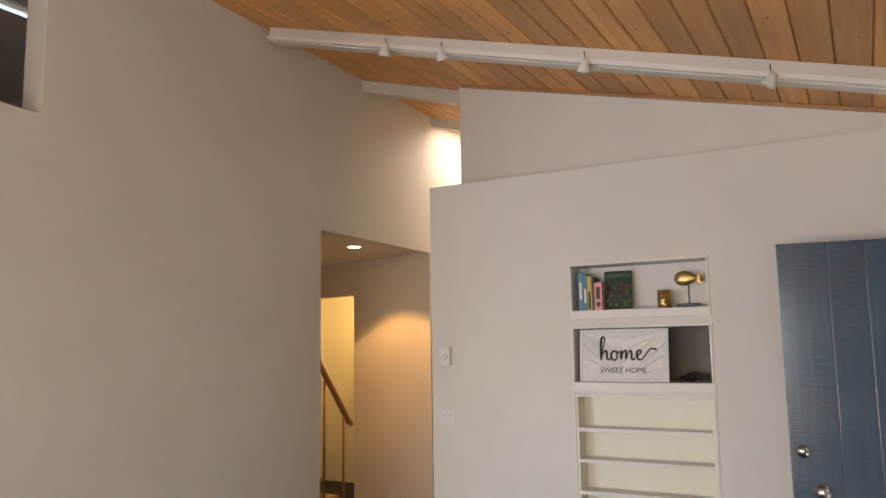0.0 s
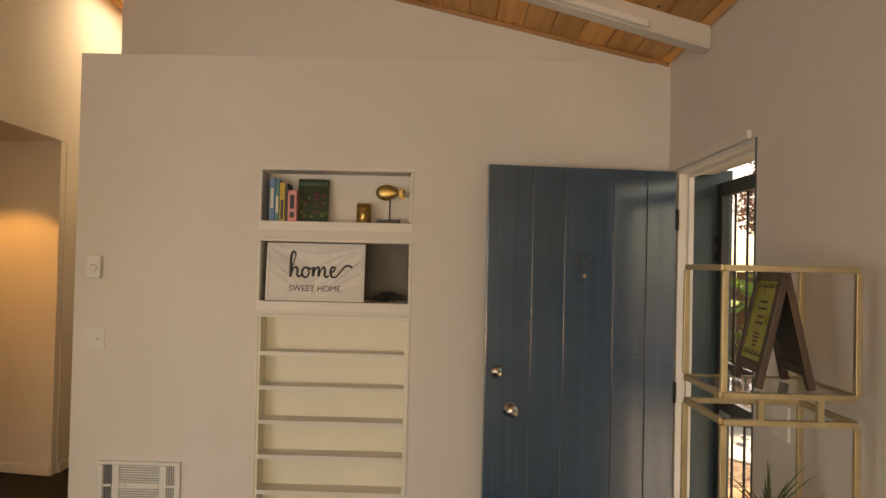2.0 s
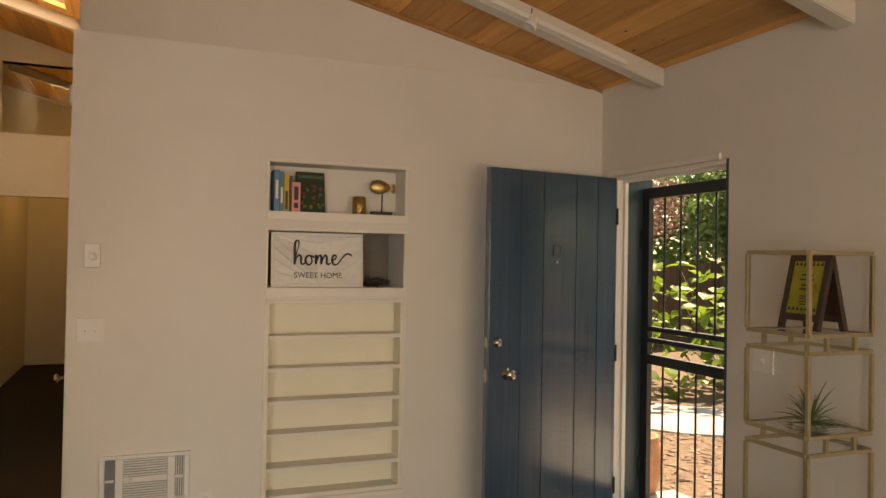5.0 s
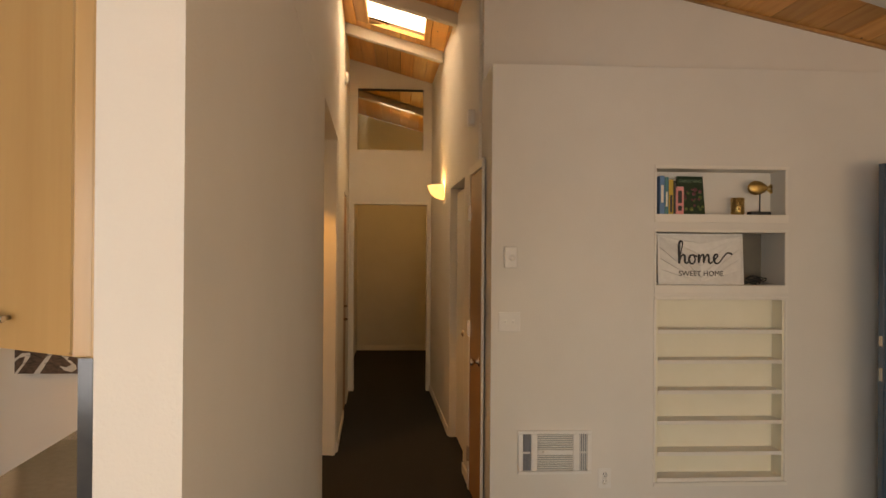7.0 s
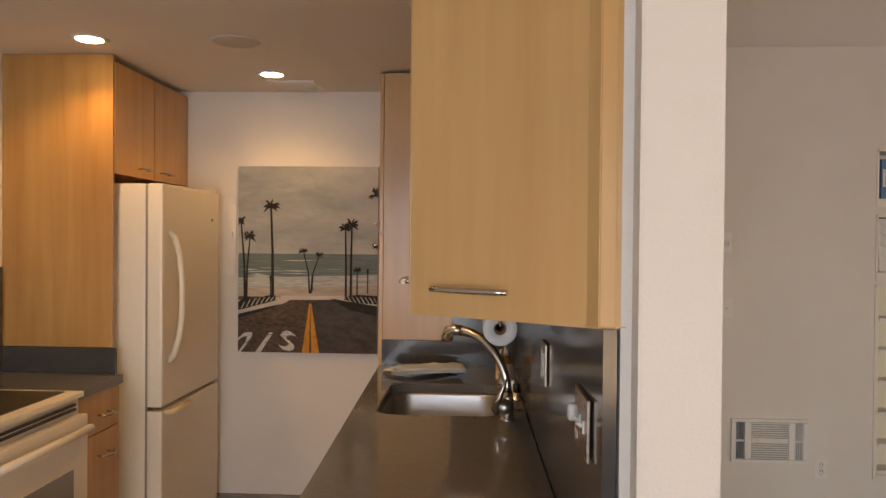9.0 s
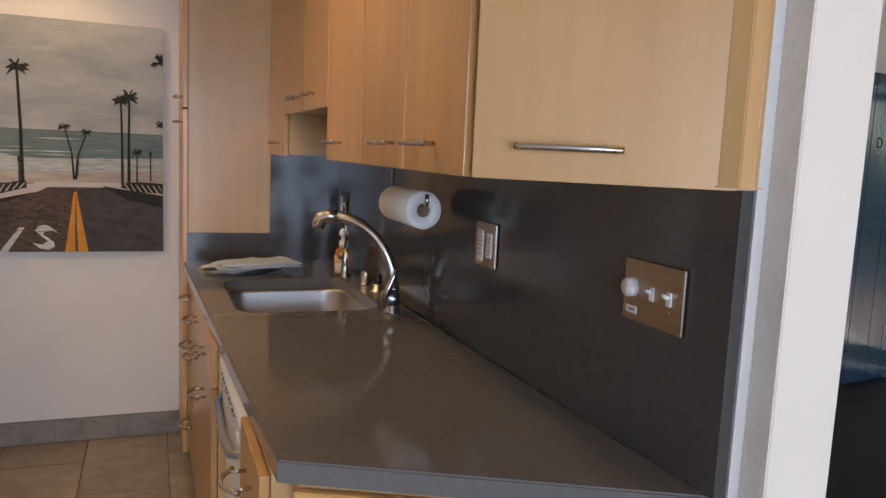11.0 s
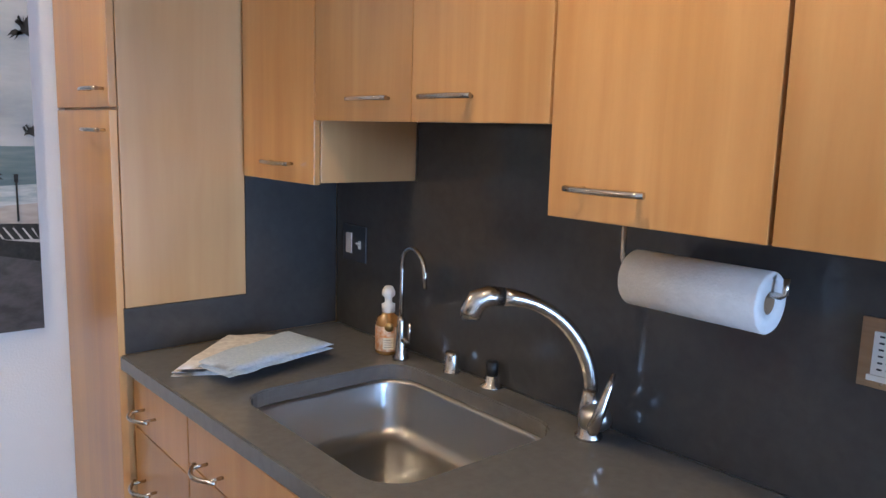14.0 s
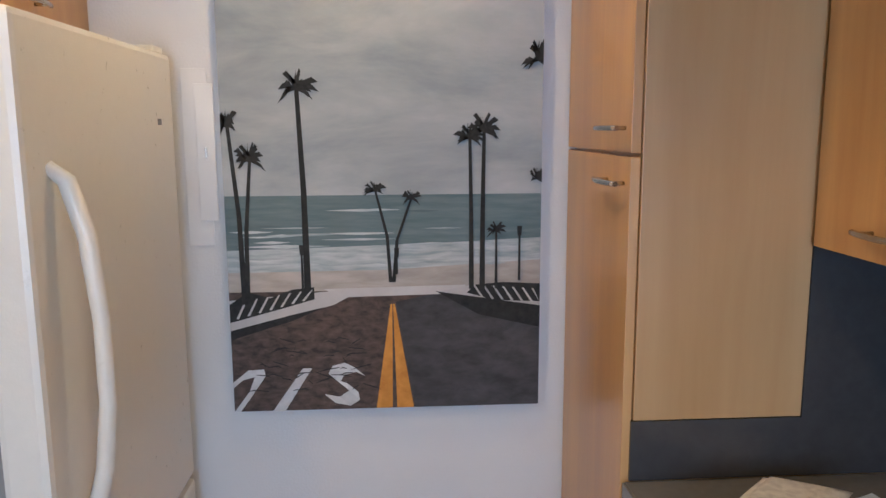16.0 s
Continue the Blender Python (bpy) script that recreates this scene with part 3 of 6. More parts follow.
for u, v in zip(rings, rings[1:]):
    for k in range(len(u)):
        bm.faces.new((u[k], u[(k + 1) % len(u)], v[(k + 1) % len(u)], v[k])).smooth = True
bm.faces.new(rings[-1])
bmesh.ops.recalc_face_normals(bm, faces=list(bm.faces))
part("bowl", bm, STEEL, sk)
part("drain", lathe([(0.055, 0.0), (0.055, 0.003), (0.04, 0.004), (0.036, -0.006), (0.0, -0.006)], 20, pose(-1.42, -1.12, 0.7)), NICKEL, sk, "chrome drain strainer")

# pull-out tap
fc = thing("kitchen_tap", "brushed nickel pull-out kitchen tap with a side lever", "tap", (-1.138, -1.45, 0.915))
part("base", lathe([(0.031, 0), (0.031, 0.006), (0.026, 0.012), (0.025, 0.07), (0.022, 0.085), (0.019, 0.11)], 20, pose(-1.138, -1.45, 0.915)), NICKEL, fc)
sp = []
for i in range(15):
    t = i / 14
    a = math.pi * 0.5 * t
    sp.append((-1.138 - 0.08 * (1 - math.cos(a)) - 0.10 * t ** 1.7, -1.45 + 0.06 * (1 - math.cos(a)) + 0.05 * t ** 1.7, 1.02 + 0.218 * math.sin(a * 0.98) - 0.0 * t))
part("spout", tube(bmesh.new(), sp, [0.0165] * 12 + [0.018, 0.019, 0.02], 12), NICKEL, fc)
e, f = Vector(sp[-1]), (Vector(sp[-1]) - Vector(sp[-2])).normalized()
hd = part("spray_head", tube(bmesh.new(), [e - f * 0.004, e + f * 0.03, e + f * 0.055 + Vector((0, 0, -0.012)), e + f * 0.066 + Vector((0, 0, -0.036)), e + f * 0.068 + Vector((0, 0, -0.05))], [0.0205, 0.023, 0.025, 0.024, 0.022], 14), NICKEL, fc)
part("spray_face", lathe([(0.02, 0), (0.018, -0.004), (0, -0.004)], 16, pose(*(e + f * 0.068 + Vector((0, 0, -0.05))))), BLACK, hd, "dark perforated spray face")
part("joint", lathe([(0.0, -0.032), (0.022, -0.03), (0.03, -0.012), (0.03, 0.012), (0.022, 0.03), (0, 0.032)], 18, pose(-1.155, -1.478, 0.972, 90, 0, 60)), STEEL, fc, "round steel lever joint")
part("lever", tube(bmesh.new(), [(-1.178, -1.492, 0.952), (-1.186, -1.5, 0.965), (-1.172, -1.508, 1.01), (-1.156, -1.512, 1.05), (-1.146, -1.514, 1.082)], [0.012, 0.015, 0.012, 0.008, 0.005], 10), NICKEL, fc)
fc.location += Vector((-0.02, -0.03, 0))

# filtered-water tap, air gap and soap pump
ft = thing("filter_tap", "slim brushed nickel gooseneck filter tap", "tap", (-1.156, -0.769, 0.915))
part("base", lathe([(0.024, 0), (0.024, 0.006), (0.017, 0.02), (0.015, 0.07), (0.013, 0.115), (0.008, 0.13)], 16, pose(-1.156, -0.769, 0.915)), NICKEL, ft)
g = [(-1.156, -0.769, 1.03), (-1.156, -0.769, 1.12), (-1.156, -0.769, 1.18)] + [(-1.156 - 0.02 * (1 - math.cos(a)), -0.769 - 0.078 * (1 - math.cos(a)), 1.2 + 0.058 * math.sin(a)) for a in [math.pi * k / 9 for k in range(10)]] + [(-1.197, -0.928, 1.16)]
part("spout", tube(bmesh.new(), g, 0.0065, 10), NICKEL, ft)
part("lever", tube(bmesh.new(), [(-1.156, -0.769, 0.975), (-1.158, -0.805, 0.977), (-1.158, -0.815, 0.978)], [0.009, 0.009, 0.004], 10), NICKEL, ft)
part("lever_arm", tube(bmesh.new(), [(-1.158, -0.81, 0.97), (-1.158, -0.815, 1.035)], [0.005, 0.006], 8), NICKEL, ft)
solid("air_gap", lathe([(0.024, 0), (0.024, 0.004), (0.0215, 0.006), (0.0215, 0.052), (0.019, 0.06), (0, 0.061)], 20, pose(-1.112, -0.952, 0.915)), NICKEL, "brushed nickel dishwasher air gap cap", "air gap", at=(-1.112, -0.952, 0.915))
sd = thing("soap_pump", "brushed nickel built-in soap pump", "soap dispenser", (-1.105, -1.107, 0.915))
part("collar", lathe([(0.03, 0), (0.03, 0.004), (0.018, 0.01), (0.016, 0.03), (0.012, 0.034)], 18, pose(-1.105, -1.107, 0.915)), NICKEL, sd)
part("nozzle", lathe([(0.013, 0.03), (0.0165, 0.036), (0.0165, 0.068), (0.013, 0.072), (0, 0.072)], 18, pose(-1.105, -1.107, 0.915)), BLACK, sd, "dark chrome pump cap")

# foaming soap bottle
AMBER = flat("amber_soap", (0.75, 0.4, 0.12), 0.08, trans=0.55)
INK_B = flat("brown_print", (0.2, 0.12, 0.07))
sb = thing("soap_bottle", "clear foaming hand soap bottle with amber soap and printed label", "soap bottle", (-1.146, -0.69, 0.915))
part("bottle", lathe([(0.034, 0), (0.038, 0.006), (0.038, 0.095), (0.033, 0.112), (0.02, 0.12), (0.018, 0.128)], 20, pose(-1.146, -0.69, 0.915)), AMBER, sb)
SBM = pose(-1.146, -0.69, 0.915, 0, 0, -40)


def on_bottle(bm):
    bm.transform(SBM)
    return bm


lb = part("label", lathe([(0.0382, 0.012), (0.0388, 0.013), (0.0388, 0.086), (0.0382, 0.087)], 28, SBM), mat("printed_label", (0.62, 0.24, 0.06), (0.78, 0.66, 0.5), (70, 70, 70), 0.4, detail=2), sb, "orange and cream floral printed label")
part("label_panel", on_bottle(B((-0.012, 0.022, -0.0412, -0.034, 0.02, 0.055), bevel=0.0005)), flat("label_cream", (0.78, 0.68, 0.5), 0.5), lb)
for k in range(4):
    part("printed_line", on_bottle(B((-0.008, 0.018 - 0.004 * (k % 2), -0.0416, -0.0413, 0.026 + 0.007 * k, 0.0275 + 0.007 * k))), INK_B, lb)
part("label_seal", on_bottle(lathe([(0.014, 0), (0.014, 0.003), (0, 0.003)], 18, pose(0.006, -0.038, 0.088, 90, 0, 0))), GOLD, lb, "round gold seal")
part("pump", lathe([(0.02, 0.126), (0.021, 0.15), (0.012, 0.155), (0.011, 0.17), (0.02, 0.178), (0.02, 0.19), (0.012, 0.205), (0, 0.207)], 16, pose(-1.146, -0.69, 0.915)), WHITE_PLASTIC, sb, "white foaming pump under a clear cap")

# folded towels on the worktop
CLOTH = mat("blue_grey_towel", (0.42, 0.52, 0.66), (0.56, 0.65, 0.76), (130, 130, 130), 0.95, bump=0.6, bscale=230)
CLOTH_W = mat("patterned_towel", (0.62, 0.6, 0.6), (0.8, 0.78, 0.76), (45, 45, 45), 0.95, bump=0.5, bscale=200, detail=1)


def towel(corners, z0, layers, material, label, seed):
    """A folded cloth: soft stacked layers over a four-cornered outline."""
    bm = bmesh.new()
    rnd = random.Random(seed)
    c = [Vector((px, py, 0)) for px, py in corners]
    n, m_ = 18, 14
    for k in range(layers):
        off = Vector((rnd.uniform(-0.014, 0.014), rnd.uniform(-0.014, 0.014), 0))
        top = {}
        for i in range(n + 1):
            for j in range(m_ + 1):
                u, v = i / n, j / m_
                p = (c[0] * (1 - u) + c[1] * u) * (1 - v) + (c[3] * (1 - u) + c[2] * u) * v + off
                p = p + Vector((noise.noise(p * 9 + Vector((k, 0, 0))), noise.noise(p * 9 + Vector((0, k, 5))), 0)) * 0.006
                edge = min(u, 1 - u, v, 1 - v)
                z = z0 + 0.0105 * k + 0.0098 * min(1, edge * 9) ** 0.5 + 0.006 * noise.noise(p * 14 + Vector((0, 0, k * 3)))
                top[i, j] = bm.verts.new((p.x, p.y, z)), bm.verts.new((p.x, p.y, z0 + 0.0105 * k))
        for i in range(n):
            for j in range(m_):
                bm.faces.new([top[a][0] for a in ((i, j), (i + 1, j), (i + 1, j + 1), (i, j + 1))]).smooth = True
                bm.faces.new([top[a][1] for a in ((i, j + 1), (i + 1, j + 1), (i + 1, j), (i, j))])
        ring = [(i, 0) for i in range(n)] + [(n, j) for j in range(m_)] + [(i, m_) for i in range(n, 0, -1)] + [(0, j) for j in range(m_, 0, -1)]
        for a, b in zip(ring, ring[1:] + ring[:1]):
            bm.faces.new((top[b][0], top[a][0], top[a][1], top[b][1]))
    bmesh.ops.recalc_face_normals(bm, faces=list(bm.faces))
    return solid("dish_towel", bm, material, label, "towel", "towels by the sink", at=(*corners[0], z0))


towel([(-1.75, -0.55), (-1.60, -0.64), (-1.37, -0.40), (-1.50, -0.31)], 0.9165, 3, CLOTH_W, "white towel with a pale diamond pattern, folded under another", 3)
towel([(-1.71, -0.61), (-1.675, -0.74), (-1.325, -0.67), (-1.365, -0.465)], 0.949, 2, CLOTH, "pale blue-grey ribbed dish towel, folded", 5)

# paper towel on its under-cabinet arm
pt = thing("paper_towel_holder", "steel paper towel arm under the wall cabinet", "towel holder", (-1.2, -1.58, 1.437))
bm = tube(bmesh.new(), [(-1.2, -1.572, 1.441), (-1.2, -1.572, 1.34), (-1.2, -1.578, 1.325), (-1.2, -1.60, 1.322), (-1.2, -1.903, 1.322), (-1.2, -1.91, 1.327), (-1.2, -1.911, 1.355)], 0.006, 8)
part("arm", bm, NICKEL, pt)
part("mount", B((-1.235, -1.165, -1.60, -1.565, 1.436, 1.4415), bevel=0.001), NICKEL, pt)
pr = thing("paper_towel", "nearly full roll of white paper towel on its arm", "paper towel", (-1.2, -1.74, 1.322))
part("roll", lathe([(0.021, -0.14), (0.053, -0.142), (0.0555, -0.139), (0.0555, 0.139), (0.053, 0.142), (0.021, 0.14), (0.0205, 0.0), (0.021, -0.14)], 32, pose(-1.2, -1.745, 1.322 - 0.015, 90, 0, 0)), PAPER, pr)
part("core", lathe([(0.0205, -0.138), (0.0205, 0.138), (0.018, 0.138), (0.018, -0.138), (0.0205, -0.138)], 20, pose(-1.2, -1.745, 1.322 - 0.015, 90, 0, 0)), flat("cardboard", (0.3, 0.2, 0.12), 0.9), pr, "brown cardboard core")

# ---- electrical plates ----


def plate(name, label, box_, out, material, bits, category="switch plate", group="wall plates"):
    """A cover plate; bits are (name, bmesh, material, label)."""
    ob = thing(name, label, category, ((box_[0] + box_[1]) / 2, (box_[2] + box_[3]) / 2, (box_[4] + box_[5]) / 2), group)
    pl = part("plate", B(box_, bevel=0.0018), material, ob)
    for n, bm, mt, lb in bits:
        part(n, bm, mt, ob, lb)
    return ob


XS = -1.0765


def duplex(y, z, x=XS - 0.008):
    """A duplex socket face on the backsplash, with its slots."""
    bm = B((x - 0.003, x, y - 0.0165, y + 0.0165, z - 0.034, z + 0.034), bevel=0.0015)
    return bm


def slots(y, z, x=XS - 0.0112):
    bx = []
    for dz in (-0.018, 0.016):
        bx += [(x - 0.0006, x, y - 0.008, y - 0.006, z + dz, z + dz + 0.009), (x - 0.0006, x, y + 0.006, y + 0.0075, z + dz, z + dz + 0.008), (x - 0.0006, x, y - 0.0025, y + 0.0025, z + dz - 0.009, z + dz - 0.004)]
    return B(*bx)


def toggles(y, z, x, n=(-1, 0, 0)):
    bm = B((x - 0.004, x, y - 0.006, y + 0.006, z - 0.013, z + 0.013), bevel=0.001)
    tube(bm, [(x - 0.003, y, z + 0.002), (x - 0.016, y, z + 0.008)], [0.0048, 0.0035], 8)
    return bm


screw = lambda y, z, x: lathe([(0.003, 0), (0.003, 0.001), (0, 0.0014)], 8, pose(x, y, z, 0, -90, 0))
timer = plate("timer_switch_and_socket", "bronze steel plate with a white timer switch and socket", (XS - 0.007, XS - 0.0005, -2.124, -1.99, 1.168, 1.29), -1, PLATE,
      [("timer", B((XS - 0.010, XS - 0.007, -2.047, -2.012, 1.192, 1.268), bevel=0.001), WHITE_PLASTIC, "white timer switch with a column of buttons"),
       ("timer_buttons", B(*[(XS - 0.0112, XS - 0.010, -2.030, -2.022, 1.262 - 0.0115 * k - 0.003, 1.262 - 0.0115 * k) for k in range(6)]), BLACK, "small black push buttons"),
       ("timer_print", B(*[(XS - 0.0105, XS - 0.010, -2.044, -2.035, 1.262 - 0.0115 * k - 0.002, 1.262 - 0.0115 * k) for k in range(6)]), flat("grey_print", (0.4, 0.4, 0.4)), ""),
       ("timer_tag", B((XS - 0.0095, XS - 0.007, -2.044, -2.006, 1.181, 1.191)), WHITE_PLASTIC, ""),
       ("socket", duplex(-2.086, 1.229, XS - 0.007), WHITE_PLASTIC, "white duplex socket"), ("socket_slots", slots(-2.086, 1.229, XS - 0.0101), BLACK, ""),
       *[("screw", screw(y, z, XS - 0.007), PLATE, "") for y in (-2.03, -2.086) for z in (1.281, 1.177)]])
dimmer = plate("dimmer_and_switches", "bronze steel plate with white dimmer knob and two toggles", (XS - 0.007, XS - 0.0005, -2.885, -2.706, 1.17, 1.29), -1, PLATE,
      [("dimmer_knob", lathe([(0.019, 0), (0.0185, 0.014), (0.016, 0.018), (0, 0.018)], 20, pose(XS - 0.007, -2.736, 1.236, 0, -90, 0)), WHITE_PLASTIC, "round white dimmer knob"),
       ("tag", B((XS - 0.0085, XS - 0.007, -2.752, -2.718, 1.185, 1.199)), WHITE_PLASTIC, "small white paper tag"),
       ("tag_print", B((XS - 0.0088, XS - 0.0085, -2.746, -2.726, 1.190, 1.194)), flat("tag_ink", (0.2, 0.2, 0.22)), ""),
       ("toggle", toggles(-2.797, 1.232, XS - 0.007), WHITE_PLASTIC, ""), ("toggle", toggles(-2.848, 1.232, XS - 0.007), WHITE_PLASTIC, ""),
       *[("screw", screw(y, z, XS - 0.007), PLATE, "") for y in (-2.736, -2.797, -2.848) for z in (1.272, 1.208)]])
dimmer.location.x += 0.02
timer.location.x += 0.007
plate("rocker_and_toggle", "dark grey plate with a white rocker and toggle switch", (XS - 0.007, XS - 0.0005, -0.47, -0.335, 1.148, 1.268), -1, flat("slate_plate", (0.05, 0.055, 0.065), 0.3),
      [("rocker", B((XS - 0.011, XS - 0.007, -0.391, -0.358, 1.174, 1.242), bevel=0.0015), WHITE_PLASTIC, ""), ("toggle", toggles(-0.437, 1.206, XS - 0.007), WHITE_PLASTIC, "")])

# ---- base units, sink side ----
LOW = "base cabinets under the worktop"
XB = -1.752
ob = cabinet("maple base cabinet with three stacked drawers", (XB, -1.08, -0.70, -0.283, -0.02, 0.87), LOW,
             [(-0.70, -0.283, 0.70, 0.868, "drawer", [(-0.42, 0.772)], 0.125), (-0.70, -0.283, 0.348, 0.695, "drawer", [(-0.41, 0.552)], 0.125), (-0.70, -0.283, -0.015, 0.343, "drawer", [(-0.39, 0.168)], 0.125)], "y", -1)
part("plinth", B((-1.70, -1.1, -0.70, -0.283, -0.125, -0.02)), BLACK, ob)
ob = thing("cabinet", "maple sink base cabinet with a wide false front and two doors", "cabinet", (-1.4, -1.1, -0.125), LOW)
for nm, bx in zip(("face_frame", "side_panel", "side_panel", "bottom_panel"), ((XB, -1.70, -1.645, -0.704, -0.02, 0.87), (-1.70, -1.08, -0.72, -0.704, -0.02, 0.87), (-1.70, -1.08, -1.645, -1.63, -0.02, 0.87), (-1.70, -1.08, -1.63, -0.72, -0.02, 0.0))):
    part(nm, B(bx, bevel=0.001), MAPLE_PALE, ob)
part("plinth", B((-1.70, -1.1, -1.645, -0.704, -0.125, -0.02)), BLACK, ob)
ff = part("false_front", B((XB - 0.021, XB - 0.002, -1.643, -0.706, 0.735, 0.868), bevel=0.002), MAPLE, ob)
for hy in (-0.87, -1.345):
    bow_handle(ff, (XB - 0.021, hy, 0.775), 0.125, (0, 1, 0), (-1, 0, 0))
for a, b, hy in ((-1.178, -0.706, -0.885), (-1.643, -1.181, -1.36)):
    dd = part("door", B((XB - 0.021, XB - 0.002, a, b, -0.015, 0.730), bevel=0.002), MAPLE, ob)
    bow_handle(dd, (XB - 0.021, hy, 0.632), 0.125, (0, 1, 0), (-1, 0, 0))
dw = thing("dishwasher", "white built-in dishwasher with a curved grip and button panel", "dishwasher", (-1.4, -1.9, -0.125))
part("tub", B((-1.6930, -1.1, -2.265, -1.665, -0.1, 0.868)), WHITE_PLASTIC, dw)
part("door", B((-1.7300, -1.6950, -2.265, -1.665, 0.0, 0.68), bevel=0.006), WHITE_PLASTIC, dw)
bm = bmesh.new()
prism(bm, [(-1.6950, 0.868), (-1.7330, 0.868), (-1.7500, 0.835), (-1.7430, 0.685), (-1.6950, 0.685)], 1.665, 2.265)
for v in bm.verts:
    v.co = Vector((v.co.x, -v.co.z, v.co.y))
bmesh.ops.recalc_face_normals(bm, faces=list(bm.faces))
bmesh.ops.bevel(bm, geom=list(bm.edges), offset=0.004, segments=2, affect="EDGES")
cp = part("control_panel", bm, WHITE_PLASTIC, dw)
for k in range(9):
    part("button", B((-1.7515, -1.7485, -1.74 - 0.045 * k, -1.728 - 0.045 * k, 0.806 - 0.004 * (k % 2), 0.811)), BLACK, cp)
INK = flat("panel_print", (0.35, 0.35, 0.37))
for k in range(8):
    part("printed_line", B((-1.7505, -1.7470, -1.76 - 0.05 * k, -1.73 - 0.05 * k, 0.775, 0.778)), INK, cp)
part("dial", lathe([(0.014, 0), (0.014, 0.004), (0, 0.005)], 16, pose(-1.7480, -2.18, 0.785, 0, -90, 0)), WHITE_PLASTIC, cp)
part("grip", tube(bmesh.new(), [(-1.7450, -1.72, 0.745), (-1.7580, -1.7080, 0.715), (-1.7620, -1.96, 0.70), (-1.7580, -2.11, 0.715), (-1.7450, -2.2, 0.745)], [0.008, 0.012, 0.013, 0.012, 0.008], 8), mat("grey_grip", (0.2, 0.2, 0.2), (0.26, 0.26, 0.26), rough=0.4), dw, "grey curved grip with an unlettered badge")
cabinet("narrow maple base cabinet beside the dishwasher", (XB + 0.02, -1.08, -2.6, -2.27, -0.12, 0.87), LOW,
        [(-2.6, -2.27, 0.655, 0.868, "drawer", [(-2.43, 0.79)], 0.125), (-2.6, -2.27, -0.1, 0.65, "door", [(-2.43, 0.55)], 0.125)], "y", -1)
ob = thing("cabinet", "angled maple end base cabinet under the worktop", "cabinet", (-1.3, -2.75, -0.125), LOW)
part("body", P([(-1.078, -2.604), (-1.69, -2.604), (-1.69, -2.65), (-1.1, -2.93), (-1.078, -2.93)], -0.12, 0.872), MAPLE_PALE, ob)
a, b = Vector((-1.695, -2.655, 0)), Vector((-1.10, -2.935, 0))
al = (b - a).normalized()
ou = Vector((al.y, -al.x, 0))
part("door", P([(v.x, v.y) for v in (a, b, b + ou * 0.018, a + ou * 0.018)], -0.1, 0.866, bevel=0.002), MAPLE, ob)

# ---- kitchen, cooker side ----
solid("worktop", B((-3.648, -3.02, -1.13, -0.682, 0.873, 0.915), bevel=0.003), QUARTZ, "short dark grey quartz worktop beside the cooker", "worktop", at=(-3.3, -0.9, 0.873))
solid("backsplash", B((-3.649, -3.06, -0.681, -0.668, 0.916, 1.042), (-3.649, -3.635, -2.6, -0.682, 0.916, 1.44), bevel=0.001), SPLASH, "dark grey slab backsplash beside the cooker", "backsplash", at=(-3.4, -0.7, 0.916))
cabinet("maple base cabinet with drawers beside the cooker", (-3.64, -3.06, -1.13, -0.684, -0.12, 0.87), LOW,
        [(-1.13, -0.684, 0.68, 0.868, "drawer", [(-0.85, 0.76)], 0.125), (-1.13, -0.684, -0.1, 0.675, "door", [(-0.85, 0.57)], 0.125)], "y", 1)
solid("tall_panel", B((-3.648, -3.085, -0.667, -0.648, 1.044, 2.497), bevel=0.002), MAPLE, "full-height maple panel beside the refrigerator", "panel", at=(-3.4, -0.66, 1.044))
cabinet("maple cabinet with two doors over the refrigerator", (-3.645, -3.105, -0.645, 0.297, 1.915, 2.47), "cabinet over refrigerator",
        [(-0.645, -0.19, 1.91, 2.465, "door", [(-0.33, 1.955)], 0.15), (-0.186, 0.295, 1.91, 2.465, "door", [(-0.06, 1.955)], 0.15)], "y", 1, body_mat=MAPLE)
fr = thing("refrigerator", "cream bottom-freezer refrigerator with bowed handle", "refrigerator", (-3.25, -0.18, -0.125))
part("body", B((-3.62, -2.955, -0.585, 0.235, -0.08, 1.865), bevel=0.008), FRIDGE, fr)
part("grille", B((-2.97, -2.93, -0.57, 0.22, -0.11, -0.02), bevel=0.004), FRIDGE, fr)
part("upper_door", B((-2.945, -2.865, -0.59, 0.238, 0.728, 1.868), bevel=0.014), FRIDGE, fr)
lowd = part("freezer_drawer", B((-2.945, -2.865, -0.59, 0.238, -0.01, 0.712), bevel=0.014), FRIDGE, fr)
part("gasket", B((-2.956, -2.944, -0.58, 0.23, 0.0, 1.86)), flat("grey_gasket", (0.25, 0.24, 0.22), 0.6), fr)
part("handle", tube(bmesh.new(), [(-2.868, -0.5, 1.62), (-2.84, -0.495, 1.595), (-2.815, -0.49, 1.5), (-2.803, -0.487, 1.35), (-2.803, -0.487, 1.2), (-2.815, -0.49, 1.08), (-2.84, -0.495, 0.985), (-2.868, -0.5, 0.95)], [0.012, 0.016, 0.017, 0.016, 0.016, 0.017, 0.016, 0.012], 10), FRIDGE, fr, "long bowed cream handle")
part("freezer_handle", tube(bmesh.new(), [(-2.862, -0.56, 0.70), (-2.83, -0.555, 0.703), (-2.818, -0.45, 0.704), (-2.822, -0.33, 0.704), (-2.862, -0.31, 0.70)], [0.01, 0.015, 0.016, 0.015, 0.01], 10), mat("yellowed_plastic", (0.72, 0.6, 0.36), (0.76, 0.66, 0.42), rough=0.4), lowd, "yellowed freezer grip")
part("hinge_cap", B((-2.95, -2.88, 0.15, 0.225, 1.869, 1.885), bevel=0.004), FRIDGE, fr)
